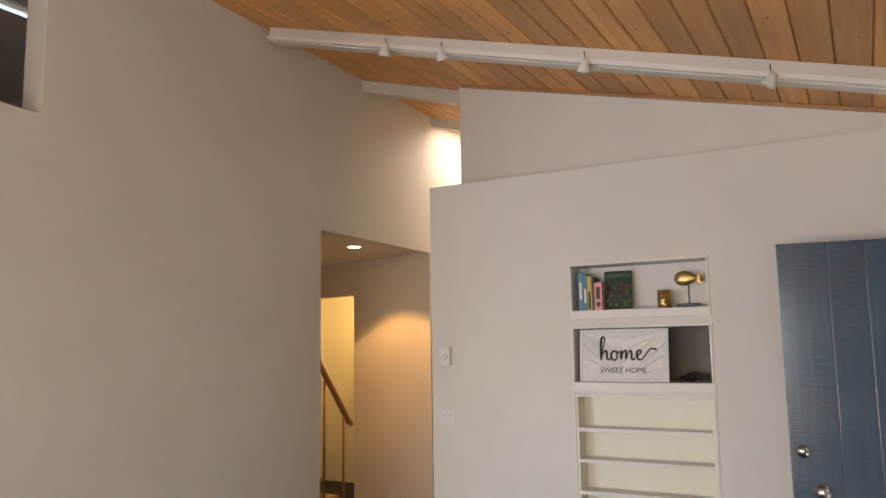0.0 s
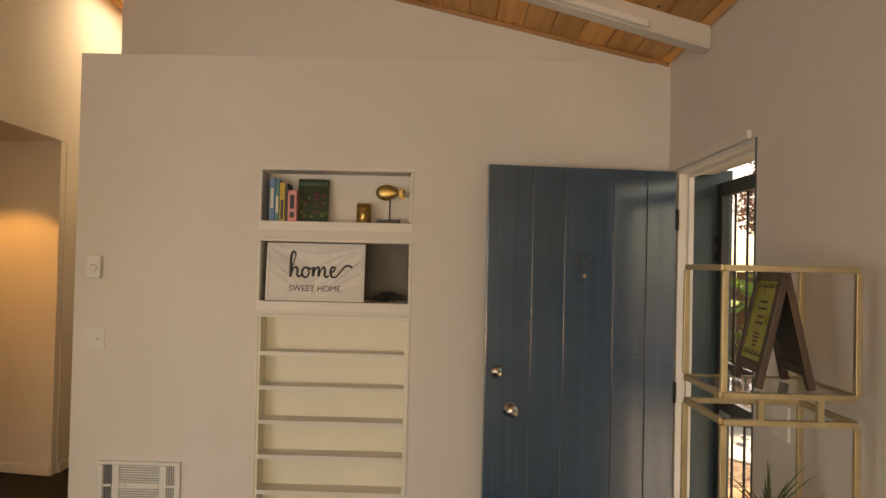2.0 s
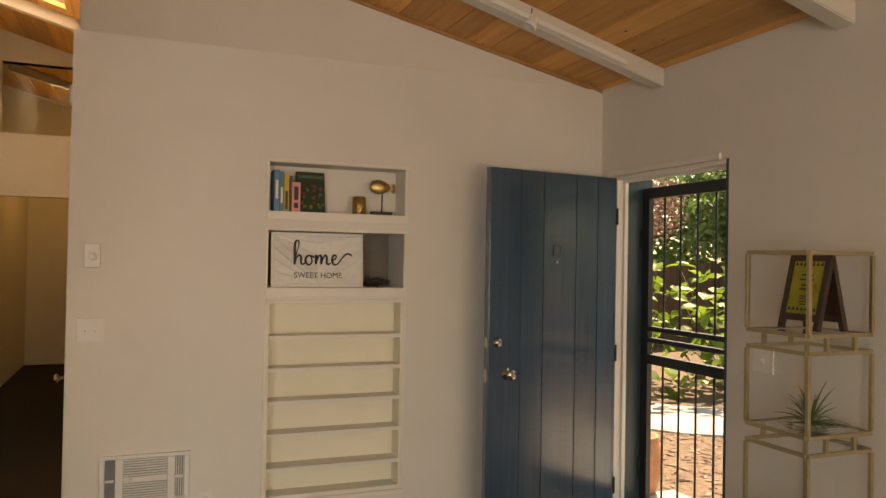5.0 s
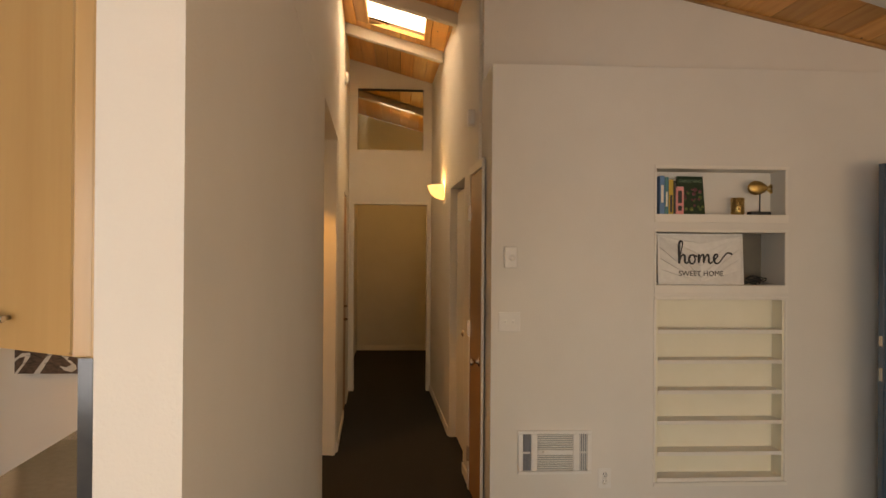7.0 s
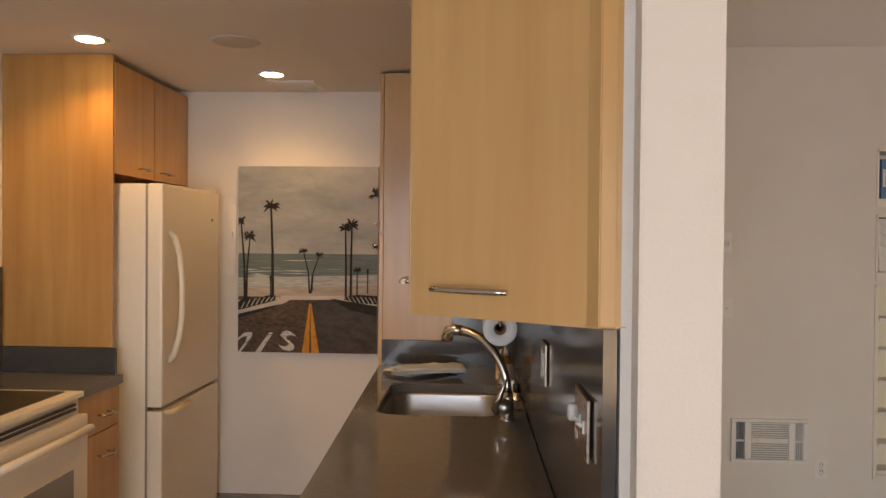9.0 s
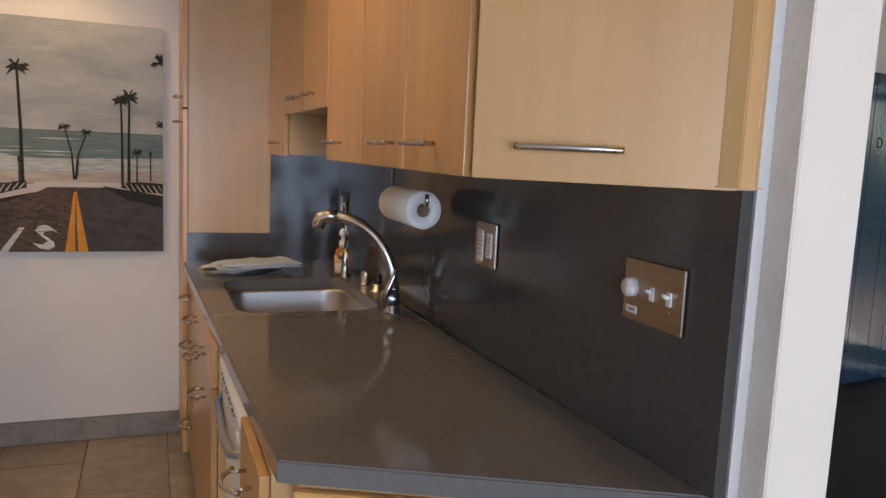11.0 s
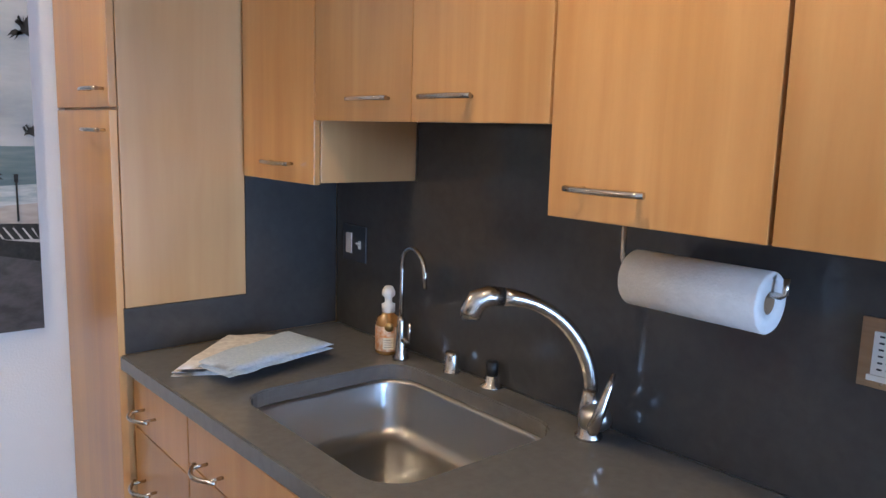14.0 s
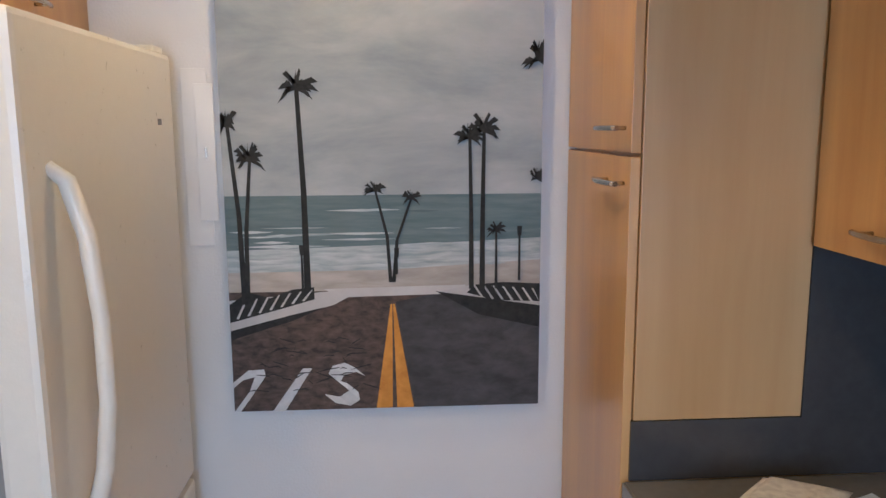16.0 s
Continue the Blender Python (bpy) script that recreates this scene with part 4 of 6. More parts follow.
part("badge", B((-2.8652, -2.8645, 0.10, 0.13, 1.69, 1.705)), flat("badge_grey", (0.15, 0.15, 0.15)), fr)

st = thing("cooker", "cream freestanding electric cooker with black glass top", "cooker", (-3.3, -1.52, -0.125))
part("body", B((-3.63, -3.0, -1.905, -1.135, -0.11, 0.90), bevel=0.006), FRIDGE, st)
part("cooktop", B((-3.63, -2.975, -1.907, -1.133, 0.90, 0.925), bevel=0.008), FRIDGE, st)
part("glass_top", B((-3.56, -3.04, -1.87, -1.17, 0.924, 0.927)), BLACK, st, "black ceramic cooking surface")
ov = part("oven_door", B((-2.998, -2.955, -1.9, -1.14, 0.14, 0.83), bevel=0.008), FRIDGE, st)
part("window", B((-2.956, -2.952, -1.78, -1.26, 0.3, 0.62)), flat("oven_glass", (0.25, 0.24, 0.22), 0.1), ov, "smoked oven window")
part("handle", tube(bmesh.new(), [(-2.958, -1.86, 0.775), (-2.915, -1.85, 0.78), (-2.905, -1.52, 0.782), (-2.915, -1.19, 0.78), (-2.958, -1.18, 0.775)], [0.012, 0.016, 0.017, 0.016, 0.012], 10), FRIDGE, ov)
part("vent_slot", B((-2.9985, -2.985, -1.86, -1.18, 0.85, 0.858), (-2.9985, -2.985, -1.86, -1.18, 0.87, 0.878)), BLACK, st)

# ceiling fittings in the kitchen
# The last fitting here is unseen too, added to go with its lamp.
for lx, ly in ((-3.06, -0.94), (-2.42, -0.2), (-2.0, -1.9)):
    cl = thing("downlight", "round recessed ceiling downlight, lit", "downlight", (lx, ly, 2.5), "kitchen downlights")
    part("trim_ring", lathe([(0.062, 0.0), (0.085, 0.0), (0.088, -0.004), (0.075, -0.008), (0.062, -0.004)], 24, pose(lx, ly, 2.4995)), WHITE_PLASTIC, cl)
    part("lens", lathe([(0.0, -0.0045), (0.06, -0.0045), (0.06, -0.006), (0, -0.0075)], 24, pose(lx, ly, 2.4995)), GLOW, cl, "glowing lens")
solid("ceiling_speaker", lathe([(0.0, -0.004), (0.1, -0.004), (0.108, -0.003), (0.112, 0.0), (0, 0.0)], 32, pose(-2.40, -0.88, 2.4995)), mat("speaker_mesh", (0.6, 0.57, 0.53), (0.66, 0.63, 0.58), (300, 300, 300), 0.7), "round white ceiling speaker grille", "speaker", at=(-2.4, -0.88, 2.4995))
vt = thing("ceiling_vent", "square white ceiling vent cover", "vent", (-2.36, 0.08, 2.5))
part("frame", B((-2.50, -2.22, -0.04, 0.20, 2.488, 2.4995), bevel=0.003), CEIL_PAINT, vt)
for k in range(6):
    part("slat", B((-2.48, -2.24, -0.02 + 0.036 * k, -0.002 + 0.036 * k, 2.484, 2.4878), bevel=0.001), CEIL_PAINT, vt)
pb = thing("wall_panel", "white-painted hinged service panel beside the refrigerator", "panel", (-2.82, 0.3, 1.4))
part("frame", B((-2.86, -2.79, 0.2955, 0.2995, 1.36, 1.84), bevel=0.002), TRIM, pb)
part("door", B((-2.825, -2.775, 0.292, 0.2953, 1.43, 1.8), bevel=0.002), TRIM, pb)
part("latch", B((-2.803, -2.797, 0.289, 0.2919, 1.6, 1.63)), NICKEL, pb)

# ---- the front door ----
fd = thing("front_door", "blue-painted board front door standing open on its hinges", "door")
fd.matrix_world = pose(3.012, -0.165, 0.0, 0, 0, 8.7)
W, T = 0.925, 0.045
cuts = [0, 0.23, 0.4, 0.66, 0.84, 1]
part("core", B((-W, 0, -T / 2 + 0.006, T / 2, 0.02, 2.115), bevel=0.003), BLUE, fd)
for c0, c1 in zip(cuts, cuts[1:]):
    part("board", B((-W * (1 - c0) + 0.0022, -W * (1 - c1) - 0.0022, -T / 2 - 0.002, -T / 2 + 0.0055, 0.021, 2.114), bevel=0.0022), BLUE, fd)
fy = -T / 2 - 0.002
part("deadbolt", lathe([(0.03, 0), (0.03, 0.008), (0.024, 0.02), (0.022, 0.024), (0, 0.025)], 22, pose(-W + 0.055, fy, 1.148, 90, 0, 0)), NICKEL, fd, "satin nickel deadbolt")
kb = part("door_knob", lathe([(0.033, 0), (0.033, 0.006), (0.014, 0.012), (0.013, 0.03), (0.026, 0.038), (0.03, 0.05), (0.027, 0.06), (0.012, 0.066), (0, 0.066)], 24, pose(-W + 0.122, fy, 0.972, 90, 0, 0)), NICKEL, fd, "polished nickel door knob")
part("latch_plate", B((-W - 0.002, -W + 0.001, -0.012, 0.012, 0.93, 1.0)), NICKEL, fd)
part("bolt_plate", B((-W - 0.002, -W + 0.001, -0.012, 0.012, 1.12, 1.175)), NICKEL, fd)
part("peephole", lathe([(0.011, 0), (0.011, 0.003), (0, 0.004)], 16, pose(-W * 0.49, fy, 1.60, 90, 0, 0)), NICKEL, fd, "small nickel peephole")


def lettering(name, text, size, m, material, parent=None, label="", depth=0.0008, shear=0.0):
    """Raised lettering in the built-in font, as a mesh."""
    cu = bpy.data.curves.new(name, "FONT")
    cu.body, cu.size, cu.extrude, cu.align_x, cu.shear = text, size, depth, "CENTER", shear
    tmp = new("lettering_source", cu)
    me = bpy.data.meshes.new_from_object(tmp.evaluated_get(bpy.context.evaluated_depsgraph_get()))
    bpy.data.objects.remove(tmp)
    bpy.data.curves.remove(cu)
    me.transform(m)
    bm = bmesh.new()
    bm.from_mesh(me)
    bpy.data.meshes.remove(me)
    return part(name, bm, material, parent, label)


lettering("letter", "D", 0.1, pose(-W * 0.495, fy - 0.001, 1.632, 90, 0, 0), BLACK_IRON, fd, "black letter D")
for hz in (0.25, 1.05, 1.88):
    part("hinge", tube(bmesh.new(), [(0.004, -T / 2 - 0.006, hz - 0.05), (0.004, -T / 2 - 0.006, hz + 0.05)], 0.007, 10), BLACK_IRON, fd)

df = thing("door_1", "front door frame with dark blue jambs and a cream stop", "door frame", (3.1, -0.6, 0.0))
df["kind"] = "structure"
part("casing_head", B((3.012, 3.0295, -1.07, -0.10, 2.128, 2.16), bevel=0.003), TRIM, df)
part("casing_side", B((3.014, 3.0295, -0.15, -0.105, 0.0, 2.127), bevel=0.003), TRIM, df)
part("jamb", B((3.03, 3.105, -0.172, -0.151, 0.0, 2.127), bevel=0.002), TRIM, df)
part("outer_jamb", B((3.107, 3.29, -0.174, -0.151, 0.0, 2.127), bevel=0.002), DARK_BLUE, df, "dark blue outer jamb")
part("jamb", B((3.03, 3.2, -1.119, -1.10, 0.0, 2.127), bevel=0.002), DARK_BLUE, df)
part("head", B((3.03, 3.2, -1.099, -0.173, 2.105, 2.127), bevel=0.002), TRIM, df)
part("stop", B((3.075, 3.10, -0.19, -0.1725, 0.0, 2.104), (3.075, 3.10, -1.099, -0.191, 2.088, 2.104), bevel=0.001), TRIM, df, "cream weather stop")
part("threshold", B((3.03, 3.2, -1.099, -0.173, 0.0, 0.018), bevel=0.003), mat("aluminium_sill", (0.4, 0.39, 0.37), (0.5, 0.49, 0.47), metal=0.9, rough=0.4), df)

gt = thing("security_gate", "black iron security gate with vertical bars, closed", "gate", (3.24, -0.6, 0.02))
GX = (3.215, 3.25)
part("stile", B((*GX, -0.243, -0.176, 0.02, 2.06), bevel=0.003), BLACK_IRON, gt)
part("stile", B((*GX, -1.09, -1.025, 0.02, 2.06), bevel=0.003), BLACK_IRON, gt)
for z0, z1 in ((1.995, 2.06), (1.185, 1.215), (1.118, 1.145), (0.985, 1.045), (0.02, 0.16)):
    part("rail", B((*GX, -1.024, -0.244, z0, z1), bevel=0.003), BLACK_IRON, gt)
for k in range(5):
    y = -0.372 - 0.145 * k
    part("bar", tube(bmesh.new(), [(3.232, y, 1.216), (3.232, y, 1.994)], 0.0065, 8), BLACK_IRON, gt)
    part("bar", tube(bmesh.new(), [(3.232, y, 0.161), (3.232, y, 0.984)], 0.0065, 8), BLACK_IRON, gt)
for hz in (0.35, 1.75):
    part("hinge", tube(bmesh.new(), [(3.21, -0.18, hz - 0.06), (3.21, -0.18, hz + 0.06)], 0.011, 10), BLACK_IRON, gt)
part("lock", B((3.19, 3.27, -1.06, -1.03, 0.99, 1.13), bevel=0.004), BLACK_IRON, gt)

# ---- niche shelves and trim ----
for k, (y0, z0, z1) in enumerate(((0.17, 1.845, 2.105), (0.12, 0.3, 1.35))):
    structure("niche_back", B((NX0, NX1, y0, 0.2995, z0, z1)), (PAINT, CREAM)[k], "painted back of the shelf recess")
# Added panel: the deep middle recess's shade is put into its dark colour.
structure("niche_back", B((NX0, NX1, 0.285, 0.2995, 1.436, 1.7395)), mat("recess_painted_shade", (0.13, 0.12, 0.1), (0.17, 0.16, 0.13), rough=0.6), "back of the middle recess, coloured dark to stand for its shade")
sh = structure("built_in_shelves", B((NX0, NX0 + 0.012, 0.001, 0.119, 0.301, 1.349), (NX1 - 0.012, NX1, 0.001, 0.119, 0.301, 1.349)), CREAM, "cream built-in media shelves")
for z in (1.177, 1.003, 0.828, 0.653, 0.473, 0.302 + 0.022):
    part("shelf", B((NX0 + 0.013, NX1 - 0.013, -0.004, 0.1195, z - 0.022, z), bevel=0.002), TRIM, sh)
nt_ = structure("trim", B((NX0 - 0.012, NX1 + 0.022, -0.014, -0.0005, 2.106, 2.124), bevel=0.003), TRIM, "cream trim round the recess")
for z0, z1, p in ((1.797, 1.844, 0.008), (1.741, 1.756, 0.014), (1.385, 1.434, 0.008), (1.351, 1.368, 0.014), (0.276, 0.299, 0.012)):
    part("rail", B((NX0 - 0.012, NX1 + 0.02, -p, -0.0005, z0, z1), bevel=0.003), TRIM, nt_)
for z0, z1 in ((1.845, 2.105), (1.436, 1.74), (0.3, 1.35)):
    part("stile", B((NX0 - 0.014, NX0 - 0.001, -0.008, -0.0005, z0, z1), bevel=0.002), TRIM, nt_)
    part("stile", B((NX1 + 0.001, NX1 + 0.014, -0.008, -0.0005, z0, z1), bevel=0.002), TRIM, nt_)


def book(x, w, h, d, cover, label, band=None, lean=0.0):
    ob = thing("book", label, "book", (x, 0.03, 1.846), "books on the top shelf")
    c = part("cover", B((x, x + w, 0.03, 0.03 + d, 1.846, 1.846 + h), bevel=0.002), cover, ob)
    part("pages", B((x + 0.003, x + w - 0.003, 0.034, 0.03 + d - 0.001, 1.8462 + h - 0.002, 1.846 + h + 0.0006)), PAPER, ob)
    if band:
        for z0, z1 in band[1:]:
            part("spine_print", B((x + w * 0.25, x + w * 0.75, 0.0288, 0.0302, 1.846 + z0 * h, 1.846 + z1 * h)), band[0], c)
    return ob


def cov(n, c):
    return mat(n, c, tuple(min(1, v * 1.25) for v in c), (20, 20, 20), 0.45)


INK_W, INK_K = flat("pale_print", (0.75, 0.72, 0.6), 0.5), flat("dark_print", (0.03, 0.03, 0.03), 0.5)
book(0.985, 0.028, 0.222, 0.12, cov("blue_cover", (0.08, 0.2, 0.38)), "tall blue hardback book", (INK_W, (0.3, 0.75)))
book(1.0145, 0.022, 0.215, 0.12, cov("teal_cover", (0.05, 0.2, 0.22)), "slim teal hardback book standing upright", (INK_W, (0.2, 0.6)))
book(1.038, 0.027, 0.2, 0.12, cov("yellow_cover", (0.55, 0.38, 0.06)), "book with a yellow and dark green spine", (INK_K, (0.05, 0.55)))
book(1.067, 0.012, 0.195, 0.12, cov("black_cover", (0.03, 0.035, 0.03)), "thin dark book standing upright")
book(1.0805, 0.046, 0.16, 0.12, cov("pink_cover", (0.7, 0.27, 0.27)), "short pink paperback book", (INK_K, (0.12, 0.3), (0.4, 0.85)))
gb = thing("book", "gardening book with dark green cover, leaning face out", "book", (1.2, 0.1, 1.846), "books on the top shelf")
lean = pose(1.2, 0.085, 1.846, -9, 0, 4)
part("cover", (lambda b: (b.transform(lean), b)[1])(B((-0.08, 0.08, 0.0, 0.022, 0.0, 0.232), bevel=0.002)), cov("green_cover", (0.02, 0.045, 0.02)), gb)
GRAPE = [mat("grape_a", (0.1, 0.16, 0.05), (0.16, 0.22, 0.07)), mat("grape_b", (0.14, 0.04, 0.06), (0.2, 0.07, 0.08))]
rnd = random.Random(4)
for k in range(26):
    gx, gz, gr = rnd.uniform(-0.066, 0.066), rnd.uniform(0.02, 0.165), rnd.uniform(0.006, 0.013)
    part("printed_fruit", lathe([(gr, 0), (gr, 0.0006), (0, 0.0008)], 10, lean @ pose(gx, -0.0002 - 0.0001 * k, gz, 90, 0, 0)), GRAPE[k % 2], gb)
lettering("title", "GARDENING", 0.025, lean @ pose(0.0, -0.001, 0.195, 90, 0, 0), flat("title_print", (0.2, 0.3, 0.2)), gb, depth=0.0004)

cd = thing("candle_holder", "small gold hammered candle holder", "candle holder", (1.47, 0.08, 1.846))
part("cup", lathe([(0.034, 0), (0.037, 0.004), (0.037, 0.1), (0.034, 0.101), (0.033, 0.01), (0, 0.01)], 24, pose(1.47, 0.08, 1.846)), GOLD, cd)
for i in range(5):
    for j in range(12):
        a = math.tau * (j + 0.5 * (i % 2)) / 12
        part("facet", lathe([(0.008, 0), (0.004, 0.0025), (0, 0.003)], 4, pose(1.47 + 0.0368 * math.cos(a), 0.08 + 0.0368 * math.sin(a), 1.862 + 0.018 * i, 0, 90, math.degrees(a))), GOLD, cd)
fs = thing("fish_ornament", "gold fish ornament on a black stand", "ornament", (1.605, 0.08, 1.846))
part("base", B((1.54, 1.66, 0.05, 0.11, 1.846, 1.866), bevel=0.002), BLACK, fs)
part("rod", tube(bmesh.new(), [(1.605, 0.08, 1.866), (1.605, 0.08, 1.98)], 0.004, 8), BLACK, fs)
bm = bmesh.new()
bmesh.ops.create_uvsphere(bm, u_segments=20, v_segments=14, radius=1)
for v in bm.verts:
    t = (v.co.x + 1) / 2
    v.co = Vector((v.co.x * 0.062, v.co.y * 0.02, v.co.z * 0.045 * (1 - 0.35 * t ** 2)))
for f in bm.faces:
    f.smooth = True
bm.transform(pose(1.592, 0.08, 2.008))
body = part("body", bm, GOLD, fs)
for sgn in (1, -1):
    part("tail", P([(1.64, 2.003), (1.672, 2.003 + sgn * 0.03), (1.684, 2.003 + sgn * 0.02), (1.668, 2.003), (1.684, 2.003 + sgn * 0.004)], -0.084, -0.078), GOLD, fs)
for o in [o for o in fs.children if o.name.startswith("tail")]:
    for v in o.data.vertices:
        w = v.co + BASE[fs]
        v.co = Vector((w.x, -w.z, w.y)) - BASE[fs]

# wooden sign
sg = thing("wooden_sign", "whitewashed wooden sign reading home sweet home", "sign", (1.24, 0.05, 1.436))
SM = pose(1.232, 0.03, 1.4365, -5, 0, 0)


def on_sign(bm):
    bm.transform(SM)
    return bm


part("backing", on_sign(B((-0.25, 0.25, 0.006, 0.02, 0.0, 0.296))), WHITE_WOOD, sg)
for u0, u1, z0, z1 in ((-0.255, 0.255, 0.284, 0.298), (-0.255, 0.255, 0.0, 0.014), (-0.255, -0.243, 0.015, 0.283), (0.243, 0.255, 0.015, 0.283)):
    part("frame_strip", on_sign(B((u0, u1, -0.006, 0.0055, z0, z1), bevel=0.002)), WHITE_WOOD, sg)
for k in range(8):
    for s in (-1, 1):
        z = -0.22 + 0.066 * k
        pts = [(0.0, z), (s * 0.242, z + 0.242), (s * 0.242, z + 0.304), (0.0, z + 0.062)]
        pts = [(u, min(max(v, 0.016), 0.282)) for u, v in pts]
        if max(p[1] for p in pts) - min(p[1] for p in pts) < 0.03:
            continue
        uq = []
        for p in pts:
            if p not in uq:
                uq.append(p)
        if len(uq) < 3:
            continue
        bm = prism(bmesh.new(), uq, -0.0035 - 0.0002 * k, 0.0055)
        bm.transform(Matrix(((1, 0, 0, 0), (0, 0, 1, 0), (0, 1, 0, 0), (0, 0, 0, 1))))
        bmesh.ops.recalc_face_normals(bm, faces=list(bm.faces))
        part("chevron_board", on_sign(bm), WHITE_WOOD, sg)
# script lettering as brush strokes
STROKES = (
    [(-0.13, .12), (-0.118, .18), (-0.105, .235), (-0.117, .25), (-0.128, .225), (-0.128, .165), (-0.128, .118), (-0.12, .15), (-0.105, .17), (-0.094, .16), (-0.094, .13), (-0.085, .12), (-0.07, .13)],
    [(-0.04, .168), (-0.06, .165), (-0.07, .142), (-0.06, .12), (-0.043, .12), (-0.033, .142), (-0.04, .165), (-0.02, .158)],
    [(-0.01, .172), (-0.012, .122), (-0.002, .155), (0.012, .172), (0.018, .155), (0.017, .122), (0.028, .155), (0.042, .172), (0.049, .155), (0.048, .13), (0.057, .12), (0.07, .13)],
    [(0.075, .14), (0.095, .152), (0.102, .168), (0.088, .172), (0.078, .15), (0.086, .122), (0.108, .123), (0.13, .15), (0.155, .178), (0.175, .18), (0.19, .172)])
for s in STROKES:
    fine = []
    for i in range(len(s) - 1):
        p0, p1, p2, p3 = s[max(i - 1, 0)], s[i], s[i + 1], s[min(i + 2, len(s) - 1)]
        for k in range(4):
            t = k / 4
            fine.append(tuple(0.5 * (2 * b + (c - a) * t + (2 * a - 5 * b + 4 * c - d) * t * t + (3 * b - a - 3 * c + d) * t ** 3) for a, b, c, d in zip(p0, p1, p2, p3)))
    fine.append(s[-1])
    rr = [0.0024 + 0.0028 * (0.5 - 0.5 * (fine[min(i + 1, len(fine) - 1)][1] - fine[i][1]) / (0.012)) if i + 1 < len(fine) else 0.0025 for i in range(len(fine))]
    part("script_stroke", on_sign(tube(bmesh.new(), [(u, -0.006, v + 0.004) for u, v in fine], [min(max(r * 1.35, 0.003), 0.0072) for r in rr], 8)), INK_K, sg)
lettering("lettering", "SWEET HOME", 0.043, SM @ pose(0.0, -0.006, 0.05, 90, 0, 0), INK_K, sg, "dark capitals")
cb = bmesh.new()
rnd = random.Random(8)
for k in range(6):
    cx, r0 = rnd.uniform(1.56, 1.64), rnd.uniform(0.03, 0.06)
    tube(cb, [(cx + r0 * math.cos(a), 0.14 + 0.5 * r0 * math.sin(a), 1.442 + 0.007 * k + 0.01 * math.sin(2 * a + k)) for a in [math.tau * i / 16 for i in range(16)]], 0.0035, 6, closed=True)
solid("cable", cb, BLACK, "loosely coiled black cable on the shelf", "cable", at=(1.6, 0.14, 1.437))

# ---- wall fittings on the niche wall ----
th = thing("thermostat", "white wall thermostat with a round dial", "thermostat", (0.107, -0.015, 1.59))
part("housing", B((0.071, 0.143, -0.035, -0.0005, 1.53, 1.648), bevel=0.006), WHITE_PLASTIC, th)
part("dial", lathe([(0.021, 0), (0.02, 0.008), (0.016, 0.009), (0.015, 0.006), (0, 0.006)], 24, pose(0.112, -0.035, 1.585, 90, 0, 0)), WHITE_PLASTIC, th)
sw = thing("switch_plate", "white double toggle switch plate", "switch plate", (0.106, -0.005, 1.22))
part("plate", B((0.044, 0.166, -0.006, -0.0005, 1.166, 1.276), bevel=0.002), WHITE_PLASTIC, sw)
for sx in (0.082, 0.128):
    part("toggle", tube(B((sx - 0.006, sx + 0.006, -0.009, -0.006, 1.208, 1.234)), [(sx, -0.007, 1.22), (sx, -0.02, 1.228)], [0.0045, 0.003], 8), WHITE_PLASTIC, sw)
so = thing("socket", "white duplex wall socket", "socket", (0.66, -0.005, 0.327))
part("plate", B((0.623, 0.697, -0.006, -0.0005, 0.27, 0.386), bevel=0.002), WHITE_PLASTIC, so)
for dz in (-0.02, 0.02):
    fc_ = part("socket_face", lathe([(0.017, 0), (0.016, 0.002), (0, 0.002)], 16, pose(0.66, -0.006, 0.328 + dz, 90, 0, 0)), WHITE_PLASTIC, so)
    part("slot", B((0.652, 0.655, -0.0086, -0.0078, 0.328 + dz, 0.337 + dz), (0.665, 0.668, -0.0086, -0.0078, 0.328 + dz, 0.337 + dz), (0.658, 0.662, -0.0086, -0.0078, 0.317 + dz, 0.321 + dz)), BLACK, fc_)
ht = thing("wall_heater", "white recessed electric wall heater with louvred grille", "heater", (0.37, -0.01, 0.36))
DARK_G = mat("heater_inside", (0.26, 0.28, 0.31), (0.34, 0.36, 0.39), rough=0.7)
for bx in ((0.159, 0.58, -0.022, -0.0005, 0.585, 0.603), (0.159, 0.58, -0.022, -0.0005, 0.357, 0.375), (0.159, 0.185, -0.022, -0.0005, 0.376, 0.584), (0.554, 0.58, -0.022, -0.0005, 0.376, 0.584), (0.232, 0.268, -0.021, -0.0005, 0.376, 0.584), (0.475, 0.511, -0.021, -0.0005, 0.376, 0.584), (0.269, 0.474, -0.021, -0.0005, 0.466, 0.496)):
    part("frame", B(bx, bevel=0.003), WHITE_PLASTIC, ht)
part("inside", B((0.186, 0.553, -0.004, -0.0006, 0.376, 0.584)), DARK_G, ht, "dark grey heater inside")
for z0 in (0.379, 0.499):
    for k in range(7):
        part("louvre", B((0.269, 0.474, -0.018, -0.006, z0 + 0.0125 * k, z0 + 0.0125 * k + 0.0072), bevel=0.001), WHITE_PLASTIC, ht)
for x0 in (0.186, 0.512):
    for k in range(4):
        part("upright", B((x0 + 0.004 + 0.011 * k, x0 + 0.007 + 0.011 * k, -0.016, -0.005, 0.377, 0.583)), WHITE_PLASTIC if x0 > 0.3 else DARK_G, ht)
    part("crossbar", B((x0, x0 + 0.041, -0.019, -0.0165, 0.474, 0.486)), WHITE_PLASTIC, ht)
part("knob", lathe([(0.008, 0), (0.007, 0.008), (0, 0.008)], 14, pose(0.3, -0.021, 0.482, 90, 0, 0)), WHITE_PLASTIC, ht)

